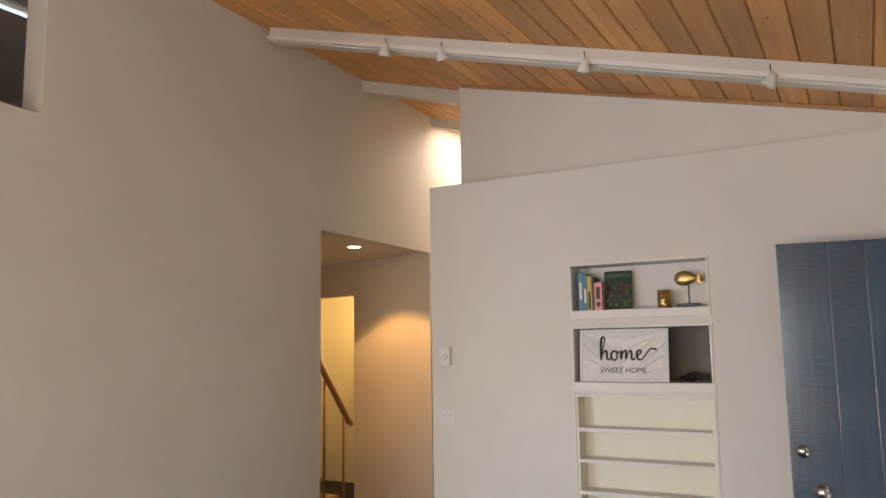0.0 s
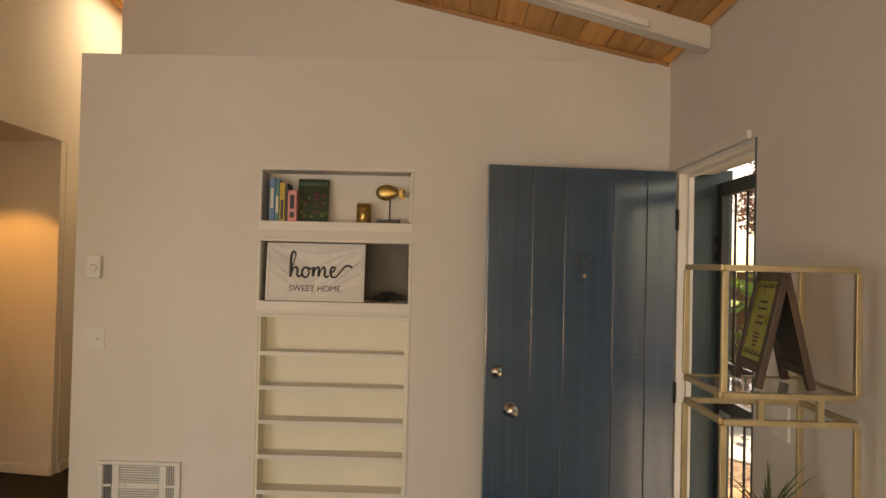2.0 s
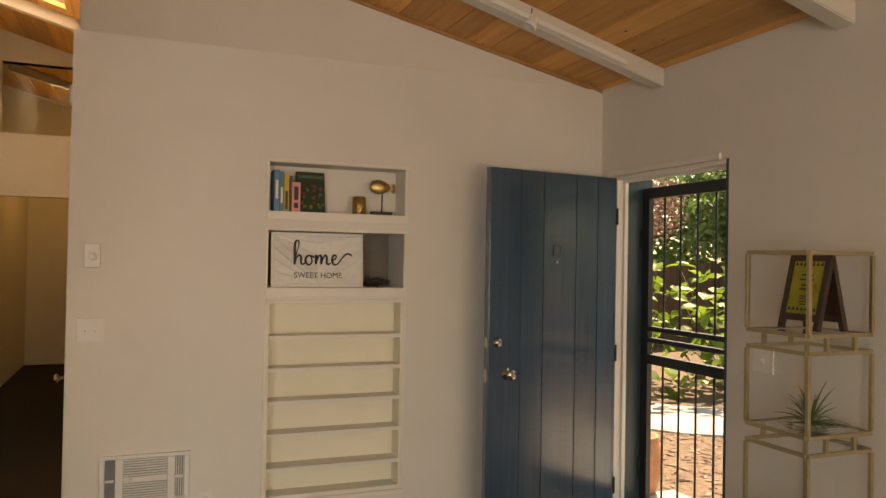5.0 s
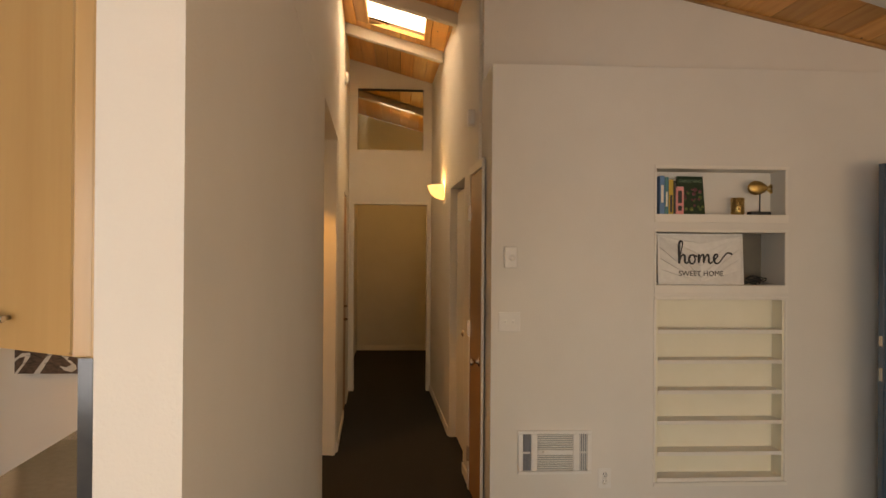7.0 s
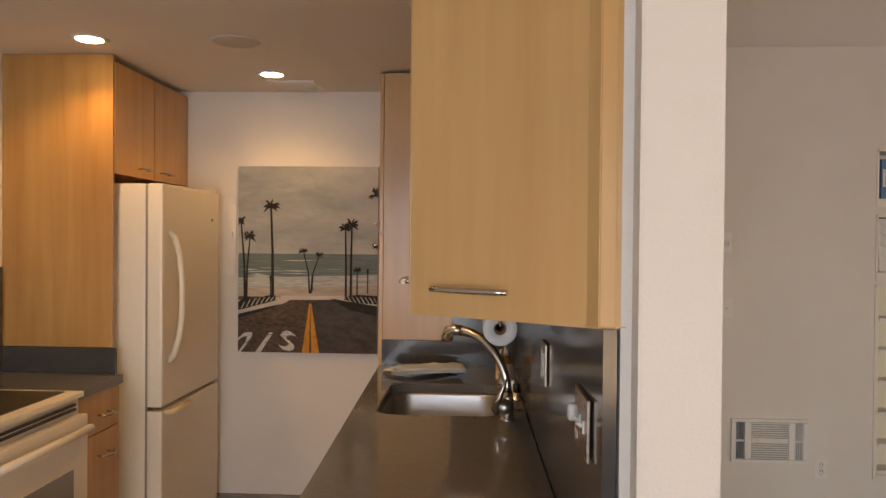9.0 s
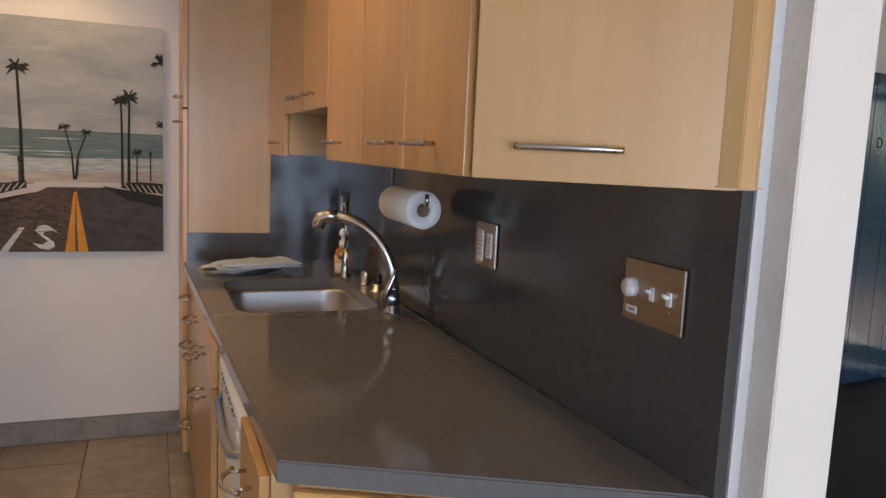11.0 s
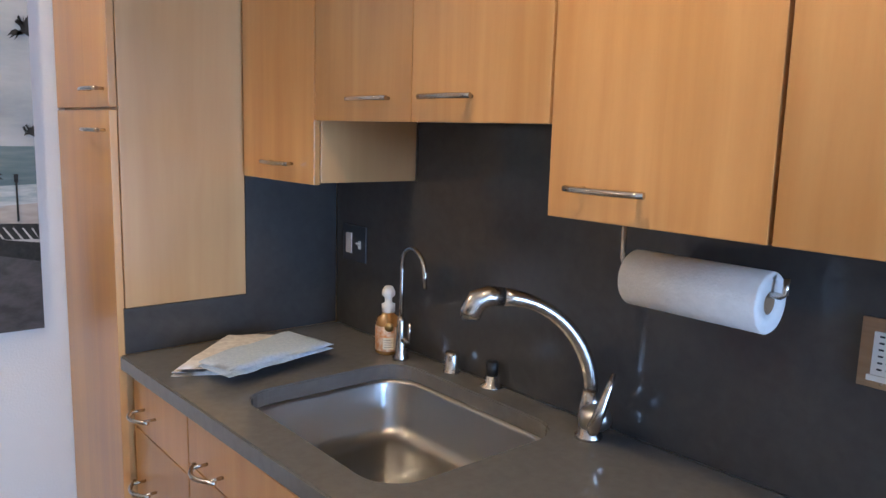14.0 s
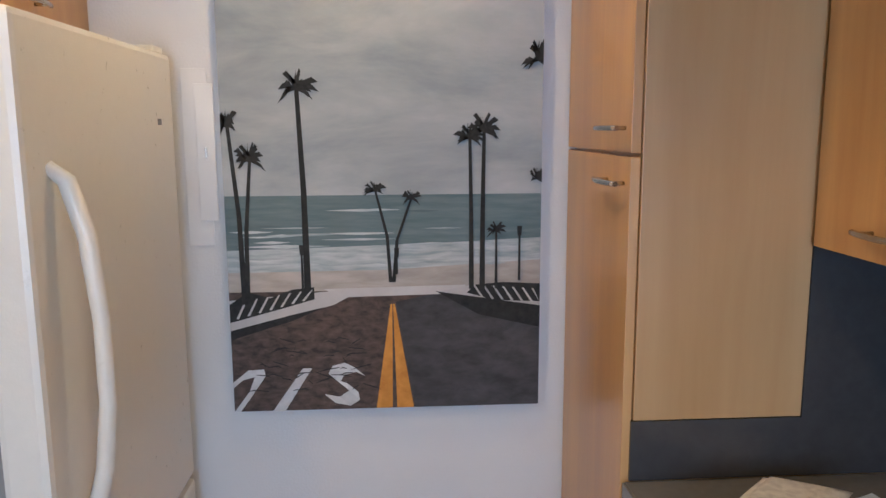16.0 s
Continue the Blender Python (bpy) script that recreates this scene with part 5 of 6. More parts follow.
# ---- metal stand with glass shelves ----
eg = thing("metal_stand", "champagne metal open cube display stand with glass shelves", "display stand", (2.785, -1.84, 0.0))
EX, EY = (2.612, 2.935), (-1.993, -1.69)
r = 0.0075
for k, z in enumerate((1.34, 0.965, 0.59, 0.215)):
    zt = z + 0.31
    for zz in (z, zt):
        for y in EY:
            part("rail", B((EX[0], EX[1], y - r, y + r, zz - r, zz + r), bevel=0.0015), BRASSY, eg)
        for xx in EX:
            part("rail", B((xx - r, xx + r, EY[0] + r, EY[1] - r, zz - r, zz + r), bevel=0.0015), BRASSY, eg)
    for xx in EX:
        for y in EY:
            part("post", B((xx - r, xx + r, y - r, y + r, z + r, zt - r), bevel=0.0015), BRASSY, eg)
    for xx in (EX[0] + 0.09, EX[1] - 0.09):
        for y in EY:
            part("spacer", B((xx - r, xx + r, y - r, y + r, z - 0.065 + r if k < 3 else 0.0, z - r)), BRASSY, eg)
    part("glass_shelf", B((EX[0] + r, EX[1] - r, EY[0] + r, EY[1] - r, z - 0.001, z + 0.005)), GLASS, eg, "clear glass shelf")

ab = thing("tabletop_easel", "small dark walnut A-frame tabletop sign with a printed sheet", "tabletop sign", (2.805, -1.85, 1.346))
for sx, tilt in ((-1, 12.5), (1, -12.5)):
    m = pose(2.79, -1.845, 1.64, 0, tilt, -5)
    for y0, y1, z0, z1 in ((-0.107, -0.08, -0.297, 0.0), (0.08, 0.107, -0.297, 0.0), (-0.08, 0.08, -0.024, 0.0), (-0.08, 0.08, -0.262, -0.235)):
        bm = B((-0.009, 0.009, y0, y1, z0, z1), bevel=0.002)
        bm.transform(m)
        part("frame_bar", bm, WALNUT, ab)
    bm = B((-0.004, 0.003, -0.08, 0.08, -0.235, -0.024))
    bm.transform(m)
    pn_ = part("panel", bm, WALNUT if sx > 0 else mat("printed_sheet", (0.26, 0.27, 0.02), (0.4, 0.38, 0.04), (15, 15, 15), 0.3), ab, "" if sx > 0 else "yellow-green printed sheet")
    if sx < 0:
        for k in range(7):
            for zc in (-0.035, -0.215):
                y = -0.066 + 0.022 * k
                b2 = prism(bmesh.new(), [(y - 0.009, zc - 0.007), (y + 0.009, zc - 0.007), (y, zc + 0.008)], 0.0042, 0.005)
                b2.transform(Matrix(((0, 0, -1, 0), (1, 0, 0, 0), (0, 1, 0, 0), (0, 0, 0, 1))))
                b2.transform(m)
                part("printed_triangle", b2, INK_K, pn_)
        for z, w in ((-0.08, 0.03), (-0.098, 0.036), (-0.12, 0.025), (-0.137, 0.03)):
            b2 = B((-0.0052, -0.0042, -w, w, z - 0.003, z + 0.003))
            b2.transform(m)
            part("printed_line", b2, INK_K, pn_)
        for z, w in ((-0.165, 0.02), (-0.175, 0.022), (-0.186, 0.021), (-0.197, 0.016)):
            b2 = B((-0.0052, -0.0042, -w, w, z - 0.0025, z + 0.0025))
            b2.transform(m)
            part("printed_cup", b2, INK_K, pn_)

ap = thing("air_plant", "spiky grey-green air plant on a glass shelf", "plant", (2.785, -1.85, 0.971))
AIR = mat("air_plant_leaf", (0.06, 0.1, 0.045), (0.13, 0.18, 0.09), (20, 20, 20), 0.6, jitter=0.25)
rnd = random.Random(11)
for k in range(46):
    a, ln, up = rnd.uniform(0, math.tau), rnd.uniform(0.11, 0.21), rnd.uniform(0.15, 1.25)
    pts, rr = [], []
    for i in range(7):
        t = i / 6
        rad = ln * t * math.cos(up * (1 - 0.35 * t))
        pts.append((2.785 + rad * math.cos(a) * 0.8, -1.85 + rad * math.sin(a) * 0.75, 0.977 + ln * (math.sin(up) * t - 0.45 * t * t * (1.1 - up * 0.6))))
        rr.append(0.0055 * (1 - t) + 0.0006)
    pts = [(px, py, max(pz, 0.974)) for px, py, pz in pts]
    part("leaf", tube(bmesh.new(), pts, rr, 5), AIR, ap)
sk2 = plate("switch_plate", "white switch plate on the wall behind the stand", (3.022, 3.0295, -1.42, -1.3, 1.1, 1.21), -1, WHITE_PLASTIC, [("toggle", toggles(-1.36, 1.155, 3.022), WHITE_PLASTIC, "")])

# ---- track lighting on the beam ----
tk = thing("track_light", "white ceiling track with four small spot heads", "track light", (0.9, -0.63, 3.2))
bm = B((-0.85, 2.75, -0.649, -0.617, -0.095, -0.07))
for v in bm.verts:
    v.co.z += roof_z(v.co.x)
part("track", bm, WHITE_PLASTIC, tk)
for hx, yaw in ((0.09, 20), (0.47, -25), (1.3, 10), (2.16, 60)):
    z = roof_z(hx) - 0.083
    hd = part("head", lathe([(0.0, 0.03), (0.012, 0.03), (0.016, 0.02), (0.03, -0.012), (0.036, -0.03), (0.034, -0.032), (0.027, -0.014), (0, -0.01)], 18, pose(hx, -0.665, z - 0.03, 28, 14, yaw)), WHITE_PLASTIC, tk, "white bell-shaped spot head")
    part("stem", tube(bmesh.new(), [(hx, -0.65, z), (hx, -0.663, z + 0.012), (hx, -0.665, z - 0.006)], 0.007, 8), WHITE_PLASTIC, hd)
    part("wire", tube(bmesh.new(), [(hx, -0.655, z + 0.0), (hx, -0.66, z + 0.045)], 0.003, 6), BLACK, hd)

# knots in the plank ceiling
rnd = random.Random(21)
bm = bmesh.new()
for k in range(170):
    kx, ky, kr = rnd.uniform(-0.8, 2.95), rnd.uniform(-3.5, 3.5), rnd.uniform(0.004, 0.011)
    if -0.1 < (ky + 0.55) < 0.1:
        continue
    t = lathe([(kr, 0), (kr * 0.6, -0.0006), (0, -0.0008)], 9, Matrix.Translation((kx, ky, roof_z(kx) - 0.0005)) @ pose(0, 0, 0, 0, 15.5, 0) @ Matrix.Diagonal((0.8, 1.7, 1, 1)))
    me = bpy.data.meshes.new("tmp")
    t.to_mesh(me)
    bm.from_mesh(me)
    t.free()
    bpy.data.meshes.remove(me)
solid("plank_knots", bm, KNOT, "dark knots in the pine planks", "knots", kind="stuff")

# ---- hall ----
sc = thing("wall_sconce", "half-bowl alabaster glass wall sconce, lit", "wall light", (-0.1, 3.0, 2.2))
bm = bmesh.new()
prof = [(0.02, -0.1), (0.075, -0.085), (0.12, -0.045), (0.145, 0.01), (0.15, 0.035), (0.142, 0.035), (0.136, 0.01), (0.112, -0.04), (0.07, -0.075), (0.02, -0.09)]
rings = [[bm.verts.new((-0.103 - rr * math.sin(math.pi * k / 16), 3.0 + rr * math.cos(math.pi * k / 16), 2.22 + zz)) for k in range(17)] for rr, zz in prof]
for u, v in zip(rings, rings[1:] + rings[:1]):
    for k in range(16):
        bm.faces.new((u[k], u[k + 1], v[k + 1], v[k])).smooth = True
bmesh.ops.recalc_face_normals(bm, faces=list(bm.faces))
part("bowl", bm, ALABASTER, sc)
part("mount", B((-0.118, -0.1, 2.95, 3.05, 2.16, 2.26), bevel=0.003), BRASSY, sc)


def hall_box(x0, thick, y0, y1, z0, z1, bevel=0.002):
    bm = P([(x0 - 0.033 * y0, y0), (x0 + thick - 0.033 * y0, y0), (x0 + thick - 0.033 * y1, y1), (x0 - 0.033 * y1, y1)], z0, z1, bevel=bevel)
    return bm


d2 = thing("door_2", "closed birch flush door with nickel knob", "door", (-0.02, 0.56, 0.0))
d2["kind"] = "structure"
part("leaf", hall_box(-0.012, 0.0095, 0.285, 0.845, 0.01, 2.13), DOOR_WOOD, d2)
for y0, y1, z0, z1 in ((0.845, 0.905, 0, 2.19), (0.255, 0.284, 0, 2.19), (0.285, 0.844, 2.135, 2.19)):
    part("casing", hall_box(-0.018, 0.0165, y0, y1, z0, z1), TRIM, d2)
for hz in (0.25, 1.1, 1.88):
    part("hinge", hall_box(-0.03, 0.02, 0.83, 0.865, hz - 0.05, hz + 0.05), PLATE, d2)
part("knob", lathe([(0.028, 0), (0.028, 0.005), (0.011, 0.01), (0.011, 0.03), (0.025, 0.042), (0.02, 0.056), (0, 0.057)], 18, pose(-0.026, 0.36, 0.94, 0, -90, 0)), NICKEL, d2)
d3 = thing("door_3", "white painted door standing in its recess", "door", (0.0, 1.8, 0.0))
d3["kind"] = "structure"
part("leaf", hall_box(0.06, 0.04, 1.3, 2.31, 0.01, 2.13), PAINT, d3)
part("jamb", hall_box(0.0, 0.11, 2.31, 2.335, 0.0, 2.165), TRIM, d3)
part("jamb", hall_box(0.0, 0.11, 1.275, 1.3, 0.0, 2.165), TRIM, d3)
part("knob", lathe([(0.028, 0), (0.012, 0.01), (0.025, 0.04), (0, 0.055)], 16, pose(0.0, 1.42, 1.0, 0, -90, 0)), PLATE, d3)
d4 = thing("door_4", "narrow birch linen cupboard door in two leaves", "door", (-1.07, 3.4, 0.0))
d4["kind"] = "structure"
part("leaf", hall_box(-0.985, 0.03, 3.13, 3.72, 0.02, 1.0), DOOR_WOOD, d4)
part("leaf", hall_box(-0.985, 0.03, 3.13, 3.72, 1.01, 2.17), DOOR_WOOD, d4)
for hz in (0.94, 1.07):
    part("handle", tube(bmesh.new(), [(-1.062, 3.22, hz), (-1.03, 3.22, hz), (-1.03, 3.32, hz), (-1.065, 3.32, hz)], 0.006, 8), NICKEL, d4)
bbh = structure("baseboard", hall_box(-0.012, 0.011, 2.35, 4.49, 0.0, 0.075), TRIM, "white hall skirting")
part("length", hall_box(-0.012, 0.011, 0.907, 1.265, 0.0, 0.075), TRIM, bbh)
part("length", hall_box(-0.954, 0.011, 1.83, 3.09, 0.0, 0.075), TRIM, bbh)
part("length", hall_box(-0.954, 0.011, 3.76, 4.49, 0.0, 0.075), TRIM, bbh)
part("length", B((-1.19, 0.34, 8.085, 8.099, 0, 0.075)), TRIM, bbh)
part("length", P([(-1.03, 1.735), (-1.99, 1.902), (-1.99, 1.913), (-1.03, 1.746)], 0.001, 0.07), TRIM, bbh)
cg = structure("casing_hall_end", B((-1.06, -0.18, 4.487, 4.4985, 2.161, 2.19), bevel=0.002), TRIM, "cream doorway casing")
part("side", B((-1.075, -1.041, 4.487, 4.4985, 0.0, 2.16), bevel=0.002), TRIM, cg)
part("side", B((-0.199, -0.165, 4.487, 4.4985, 0.0, 2.16), bevel=0.002), TRIM, cg)
gw = structure("window_1", B((-1.01, -0.25, 4.55, 4.556, 2.79, 3.74)), GLASS, "clerestory glass over the hall doorway")
solid("door_chime", B((-0.075, -0.028, 0.70, 0.80, 2.46, 2.56), bevel=0.005), WHITE_PLASTIC, "small cream door chime box on the hall wall", "door chime", at=(-0.03, 0.75, 2.46))
solid("smoke_alarm", lathe([(0.0, 0.035), (0.045, 0.035), (0.06, 0.022), (0.065, 0.0), (0, 0)], 24, pose(-1.058, 3.1, 3.3, 0, 90, 0)), WHITE_PLASTIC, "round white smoke alarm high on the hall wall", "smoke alarm", at=(-1.058, 3.1, 3.3))
# skylight lining
sl = structure("skylight", B((SK[0] - 0.03, SK[0], SK[2] - 0.03, SK[3] + 0.03, 3.765, 4.0)), PINE, "pine-lined skylight shaft")
part("lining", B((SK[1], SK[1] + 0.03, SK[2] - 0.03, SK[3] + 0.03, 3.622, 3.9)), PINE, sl)
part("lining", P([(SK[0], SK[2] - 0.03), (SK[1], SK[2] - 0.03), (SK[1], SK[2]), (SK[0], SK[2])], 3.76, 3.95), PINE, sl)
part("lining", P([(SK[0], SK[3]), (SK[1], SK[3]), (SK[1], SK[3] + 0.03), (SK[0], SK[3] + 0.03)], 3.76, 3.95), PINE, sl)
# This pane emits light itself, standing in for the sky over the shaft.
bm = P([(SK[0] - 0.02, SK[2] - 0.02), (SK[1] + 0.02, SK[2] - 0.02), (SK[1] + 0.02, SK[3] + 0.02), (SK[0] - 0.02, SK[3] + 0.02)], 0.07, 0.08)
for v in bm.verts:
    v.co.z += roof_z(v.co.x)
part("frosted_pane", bm, flat("daylight_glow", (1.0, 0.92, 0.8), emit=3.2), sl, "frosted skylight pane, glowing in place of the sky")
# alcove: downlight, outlet, stairs and rail
al_ = thing("downlight", "round recessed downlight in the alcove soffit, lit", "downlight", (-1.32, 0.98, 2.505))
part("trim_ring", lathe([(0.05, 0.0), (0.075, 0.0), (0.077, -0.004), (0.065, -0.008), (0.05, -0.004)], 24, pose(-1.32, 0.98, 2.5045)), WHITE_PLASTIC, al_)
part("lens", lathe([(0.0, -0.0045), (0.048, -0.0045), (0.048, -0.006), (0, -0.0075)], 24, pose(-1.32, 0.98, 2.5045)), GLOW, al_, "glowing lens")
so2 = thing("socket", "cream duplex wall socket low on the alcove wall", "socket", (-1.5, 1.82, 0.3))
part("plate", P([(-1.535, 1.828), (-1.465, 1.816), (-1.466, 1.81), (-1.536, 1.822)], 0.25, 0.365, bevel=0.001), WHITE_PLASTIC, so2)
stp = thing("staircase", "carpeted stair with timber treads and handrail", "staircase", (-2.2, 1.2, 0.0))
for k in range(5):
    part("tread", B((-2.75, -1.72, 1.5 - 0.22 * (k + 1), 1.52 - 0.22 * k, 0.18 * (k + 1) - 0.03, 0.18 * (k + 1)), bevel=0.004), RAIL_WOOD, stp)
    part("riser", B((-2.74, -1.73, 1.48 - 0.22 * k, 1.50 - 0.22 * k, 0.18 * k, 0.18 * (k + 1) - 0.031)), RAIL_WOOD, stp)
part("handrail", tube(bmesh.new(), [(-1.755, 1.53, 0.95), (-1.755, 1.5, 0.965), (-1.74, 1.25, 1.25), (-1.70, 0.92, 1.6), (-1.68, 0.6, 1.9)], 0.026, 12), RAIL_WOOD, stp)
for y, z0, z1 in ((1.40, 0.16, 1.04), (1.12, 0.36, 1.36), (0.84, 0.54, 1.65)):
    part("baluster", tube(bmesh.new(), [(-1.745, y, z0), (-1.745, y, z1)], 0.011, 8), RAIL_WOOD, stp)

# ---- picture ----
pc = thing("canvas_picture", "canvas photograph of a palm-lined road running to the sea", "picture", (-2.32, 0.28, 0.89))
PX0, PX1, PZ0, PZ1, PY = -2.753, -1.888, 0.89, 2.036, 0.2655


def pu(u, v):
    return (PX0 + (PX1 - PX0) * u, PZ1 - (PZ1 - PZ0) * v)


part("canvas", B((PX0, PX1, PY, 0.2995, PZ0, PZ1), bevel=0.003), mat("canvas_edge", (0.3, 0.3, 0.29), (0.36, 0.36, 0.35)), pc)
layer = [0]


def ink(name, c1, c2, sc=(6, 6, 6)):
    return mat(name, c1, c2, sc, 0.88, detail=6, big=0.2)


def patch(name, uv, material, label=""):
    """A flat printed shape on the canvas, from (u, v) fractions."""
    layer[0] += 1
    y = PY - 0.0004 - 0.00002 * layer[0]
    bm = bmesh.new()
    pts = [pu(min(max(u, 0.0), 1.0), min(max(v, 0.0), 1.0)) for u, v in uv]
    f = bm.faces.new([bm.verts.new((px, y, pz)) for px, pz in pts])
    f.normal_update()
    if f.normal.y > 0:
        f.normal_flip()
    bmesh.ops.triangulate(bm, faces=[f])
    return part(name, bm, material, pc, label)


SKY_I = ink("print_sky", (0.3, 0.34, 0.35), (0.56, 0.57, 0.55), (2, 2, 6))
SEA = ink("print_sea", (0.1, 0.15, 0.155), (0.17, 0.215, 0.215), (6, 6, 60))
FOAM = ink("print_foam", (0.3, 0.36, 0.36), (0.6, 0.62, 0.6), (9, 9, 70))
SAND = ink("print_sand", (0.36, 0.32, 0.27), (0.5, 0.45, 0.39), (9, 9, 40))
ROAD = ink("print_road", (0.04, 0.03, 0.026), (0.14, 0.1, 0.08), (30, 30, 60))
ROAD_D = ink("print_road_dark", (0.04, 0.038, 0.038), (0.09, 0.085, 0.085), (14, 14, 30))
KERB = ink("print_kerb", (0.42, 0.4, 0.37), (0.58, 0.55, 0.52))
YELLOW = ink("print_yellow", (0.55, 0.22, 0.03), (0.72, 0.33, 0.06), (30, 30, 30))
DARKI = ink("print_dark", (0.012, 0.013, 0.013), (0.04, 0.04, 0.036), (40, 40, 40))
WHITEI = ink("print_white", (0.6, 0.6, 0.58), (0.75, 0.75, 0.72), (30, 30, 30))
patch("sky", [(0, 0), (1, 0), (1, 0.49), (0, 0.49)], SKY_I, "pale cloudy sky")
patch("sea", [(0, .468), (1, .468), (1, .60), (0, .60)], SEA, "grey-green sea")
patch("surf", [(0, .598), (.3, .593), (.7, .585), (1, .575), (1, .645), (0, .665)], FOAM, "white surf")
patch("beach", [(0, .652), (.5, .65), (1, .63), (1, .71), (0, .72)], SAND, "pale beach")
patch("street", [(0, .70), (1, .70), (1, 1), (0, 1)], ROAD, "cracked brown asphalt road")
patch("dark_lane", [(.53, .73), (.66, .71), (1, .78), (1, 1), (.59, 1)], ROAD_D)
patch("crossing", [(.3, .695), (.76, .69), (.72, .712), (.36, .716)], KERB)
patch("pavement", [(0, .72), (.33, .70), (.38, .715), (.33, .735), (.15, .77), (0, .805)], KERB)
patch("kerb_shadow", [(0, .795), (.2, .757), (.3, .74), (.2, .772), (0, .818)], DARKI)
patch("pavement", [(.68, .705), (.78, .69), (1, .70), (1, .765), (.8, .74), (.7, .722)], KERB)
patch("planting", [(0, .73), (.06, .70), (.13, .715), (.2, .695), (.27, .69), (.27, .72), (.15, .745), (0, .775)], DARKI)
patch("planting", [(.76, .71), (.79, .69), (.88, .685), (1, .69), (1, .735), (.85, .73)], DARKI)
for k in range(7):
    patch("rail_line", [(.02 + .035 * k, .765 - .007 * k), (.05 + .035 * k, .72 - .004 * k), (.056 + .035 * k, .72 - .004 * k), (.028 + .035 * k, .766 - .007 * k)], KERB)
    patch("rail_line", [(.78 + .032 * k, .69 + .002 * k), (.81 + .032 * k, .725 + .002 * k), (.818 + .032 * k, .725 + .002 * k), (.787 + .032 * k, .69 + .002 * k)], KERB)
patch("centre_line", [(.513, .735), (.519, .735), (.515, 1), (.462, 1)], YELLOW)
patch("centre_line", [(.521, .735), (.527, .735), (.585, 1), (.53, 1)], YELLOW)
patch("road_letter", [(0, .925), (.05, .895), (.1, .893), (.105, .91), (.05, .97), (.02, 1), (0, 1), (.05, .95), (.07, .912), (.03, .92), (0, .94)], WHITEI)
patch("road_letter", [(.225, .893), (.255, .893), (.165, 1), (.125, 1)], WHITEI)
sp_ = [(.41, .905), (.38, .893), (.34, .9), (.325, .92), (.35, .937), (.385, .945), (.39, .965), (.36, .98), (.31, .972)]
for (u0, v0), (u1, v1) in zip(sp_, sp_[1:]):
    patch("road_letter", [(u0 - .018, v0 - .012), (u0 + .018, v0 + .012), (u1 + .018, v1 + .012), (u1 - .018, v1 - .012)], WHITEI)


wave = random.Random(12)
for k in range(26):
    u, v, w = wave.uniform(0, .8), wave.uniform(.5, .645), wave.uniform(.08, .3)
    h = wave.uniform(.0012, .0035) * (1 + 4 * (v - .5))
    patch("wave_line", [(u, v), (u + w * .5, v - h), (u + w, v), (u + w * .5, v + h)], FOAM if v > .55 or k % 3 else SEA)
for k in range(40):
    u, v = wave.uniform(.02, .46), wave.uniform(.79, .97)
    du, dv = wave.uniform(-.05, .05), wave.uniform(-.012, .012)
    patch("road_crack", [(u, v), (u + du, v + dv), (u + du * 1.6, v + dv + .008), (u + du, v + dv + .003), (u, v + .002)], DARKI)
patch("road_edge", [(.66, .705), (1, .745), (1, .80), (.8, .765)], DARKI)


def palm(u0, v0, u1, v1, w, crown, seed):
    """A printed palm from its crown (u0, v0) to its foot (u1, v1)."""
    rn = random.Random(seed)
    um = (u0 + u1) / 2 + (u1 - u0) * 0.3
    if v1 > v0:
        patch("palm_trunk", [(u0 - w * .6, v0), (u0 + w * .6, v0), (um + w * .8, (v0 + v1) / 2), (u1 + w, v1), (u1 - w, v1), (um - w * .8, (v0 + v1) / 2)], DARKI)
    for k in range(22):
        a = rn.uniform(-0.6, math.pi + 0.6)
        ln = crown * rn.uniform(0.55, 1.25)
        du, dv = math.cos(a) * ln, -math.sin(a) * ln * 0.75
        n_ = crown * 0.17
        patch("palm_frond", [(u0 - n_ * math.sin(a), v0 - n_ * .7 * math.cos(a)), (u0 + du * .7, v0 + dv * .8 - n_ * .5), (u0 + du, v0 + dv + crown * .18), (u0 + du * .6, v0 + dv * .6 + n_ * .6), (u0 + n_ * math.sin(a), v0 + n_ * .7 * math.cos(a))], DARKI)


palm(.235, .215, .25, .70, .011, .06, 1)
palm(.02, .30, .05, .73, .009, .045, 2)
palm(.085, .38, .06, .715, .008, .05, 3)
palm(.47, .455, .515, .68, .006, .033, 4)
palm(.585, .475, .525, .68, .006, .028, 5)
palm(.77, .33, .775, .70, .008, .045, 6)
palm(.815, .315, .81, .70, .009, .055, 7)
palm(.985, .15, .985, .15, .005, .06, 8)
palm(.985, .43, .985, .43, .005, .035, 9)
palm(.855, .555, .855, .70, .005, .03, 10)
for u, v0, v1 in ((.235, .59, .70), (.535, .60, .66), (.93, .55, .68)):
    patch("lamp_post", [(u - .003, v0), (u + .003, v0), (u + .004, v1), (u - .004, v1)], DARKI)
    patch("lamp_head", [(u - .008, v0 - .004), (u + .008, v0 - .004), (u + .006, v0 + .02), (u - .006, v0 + .02)], DARKI)

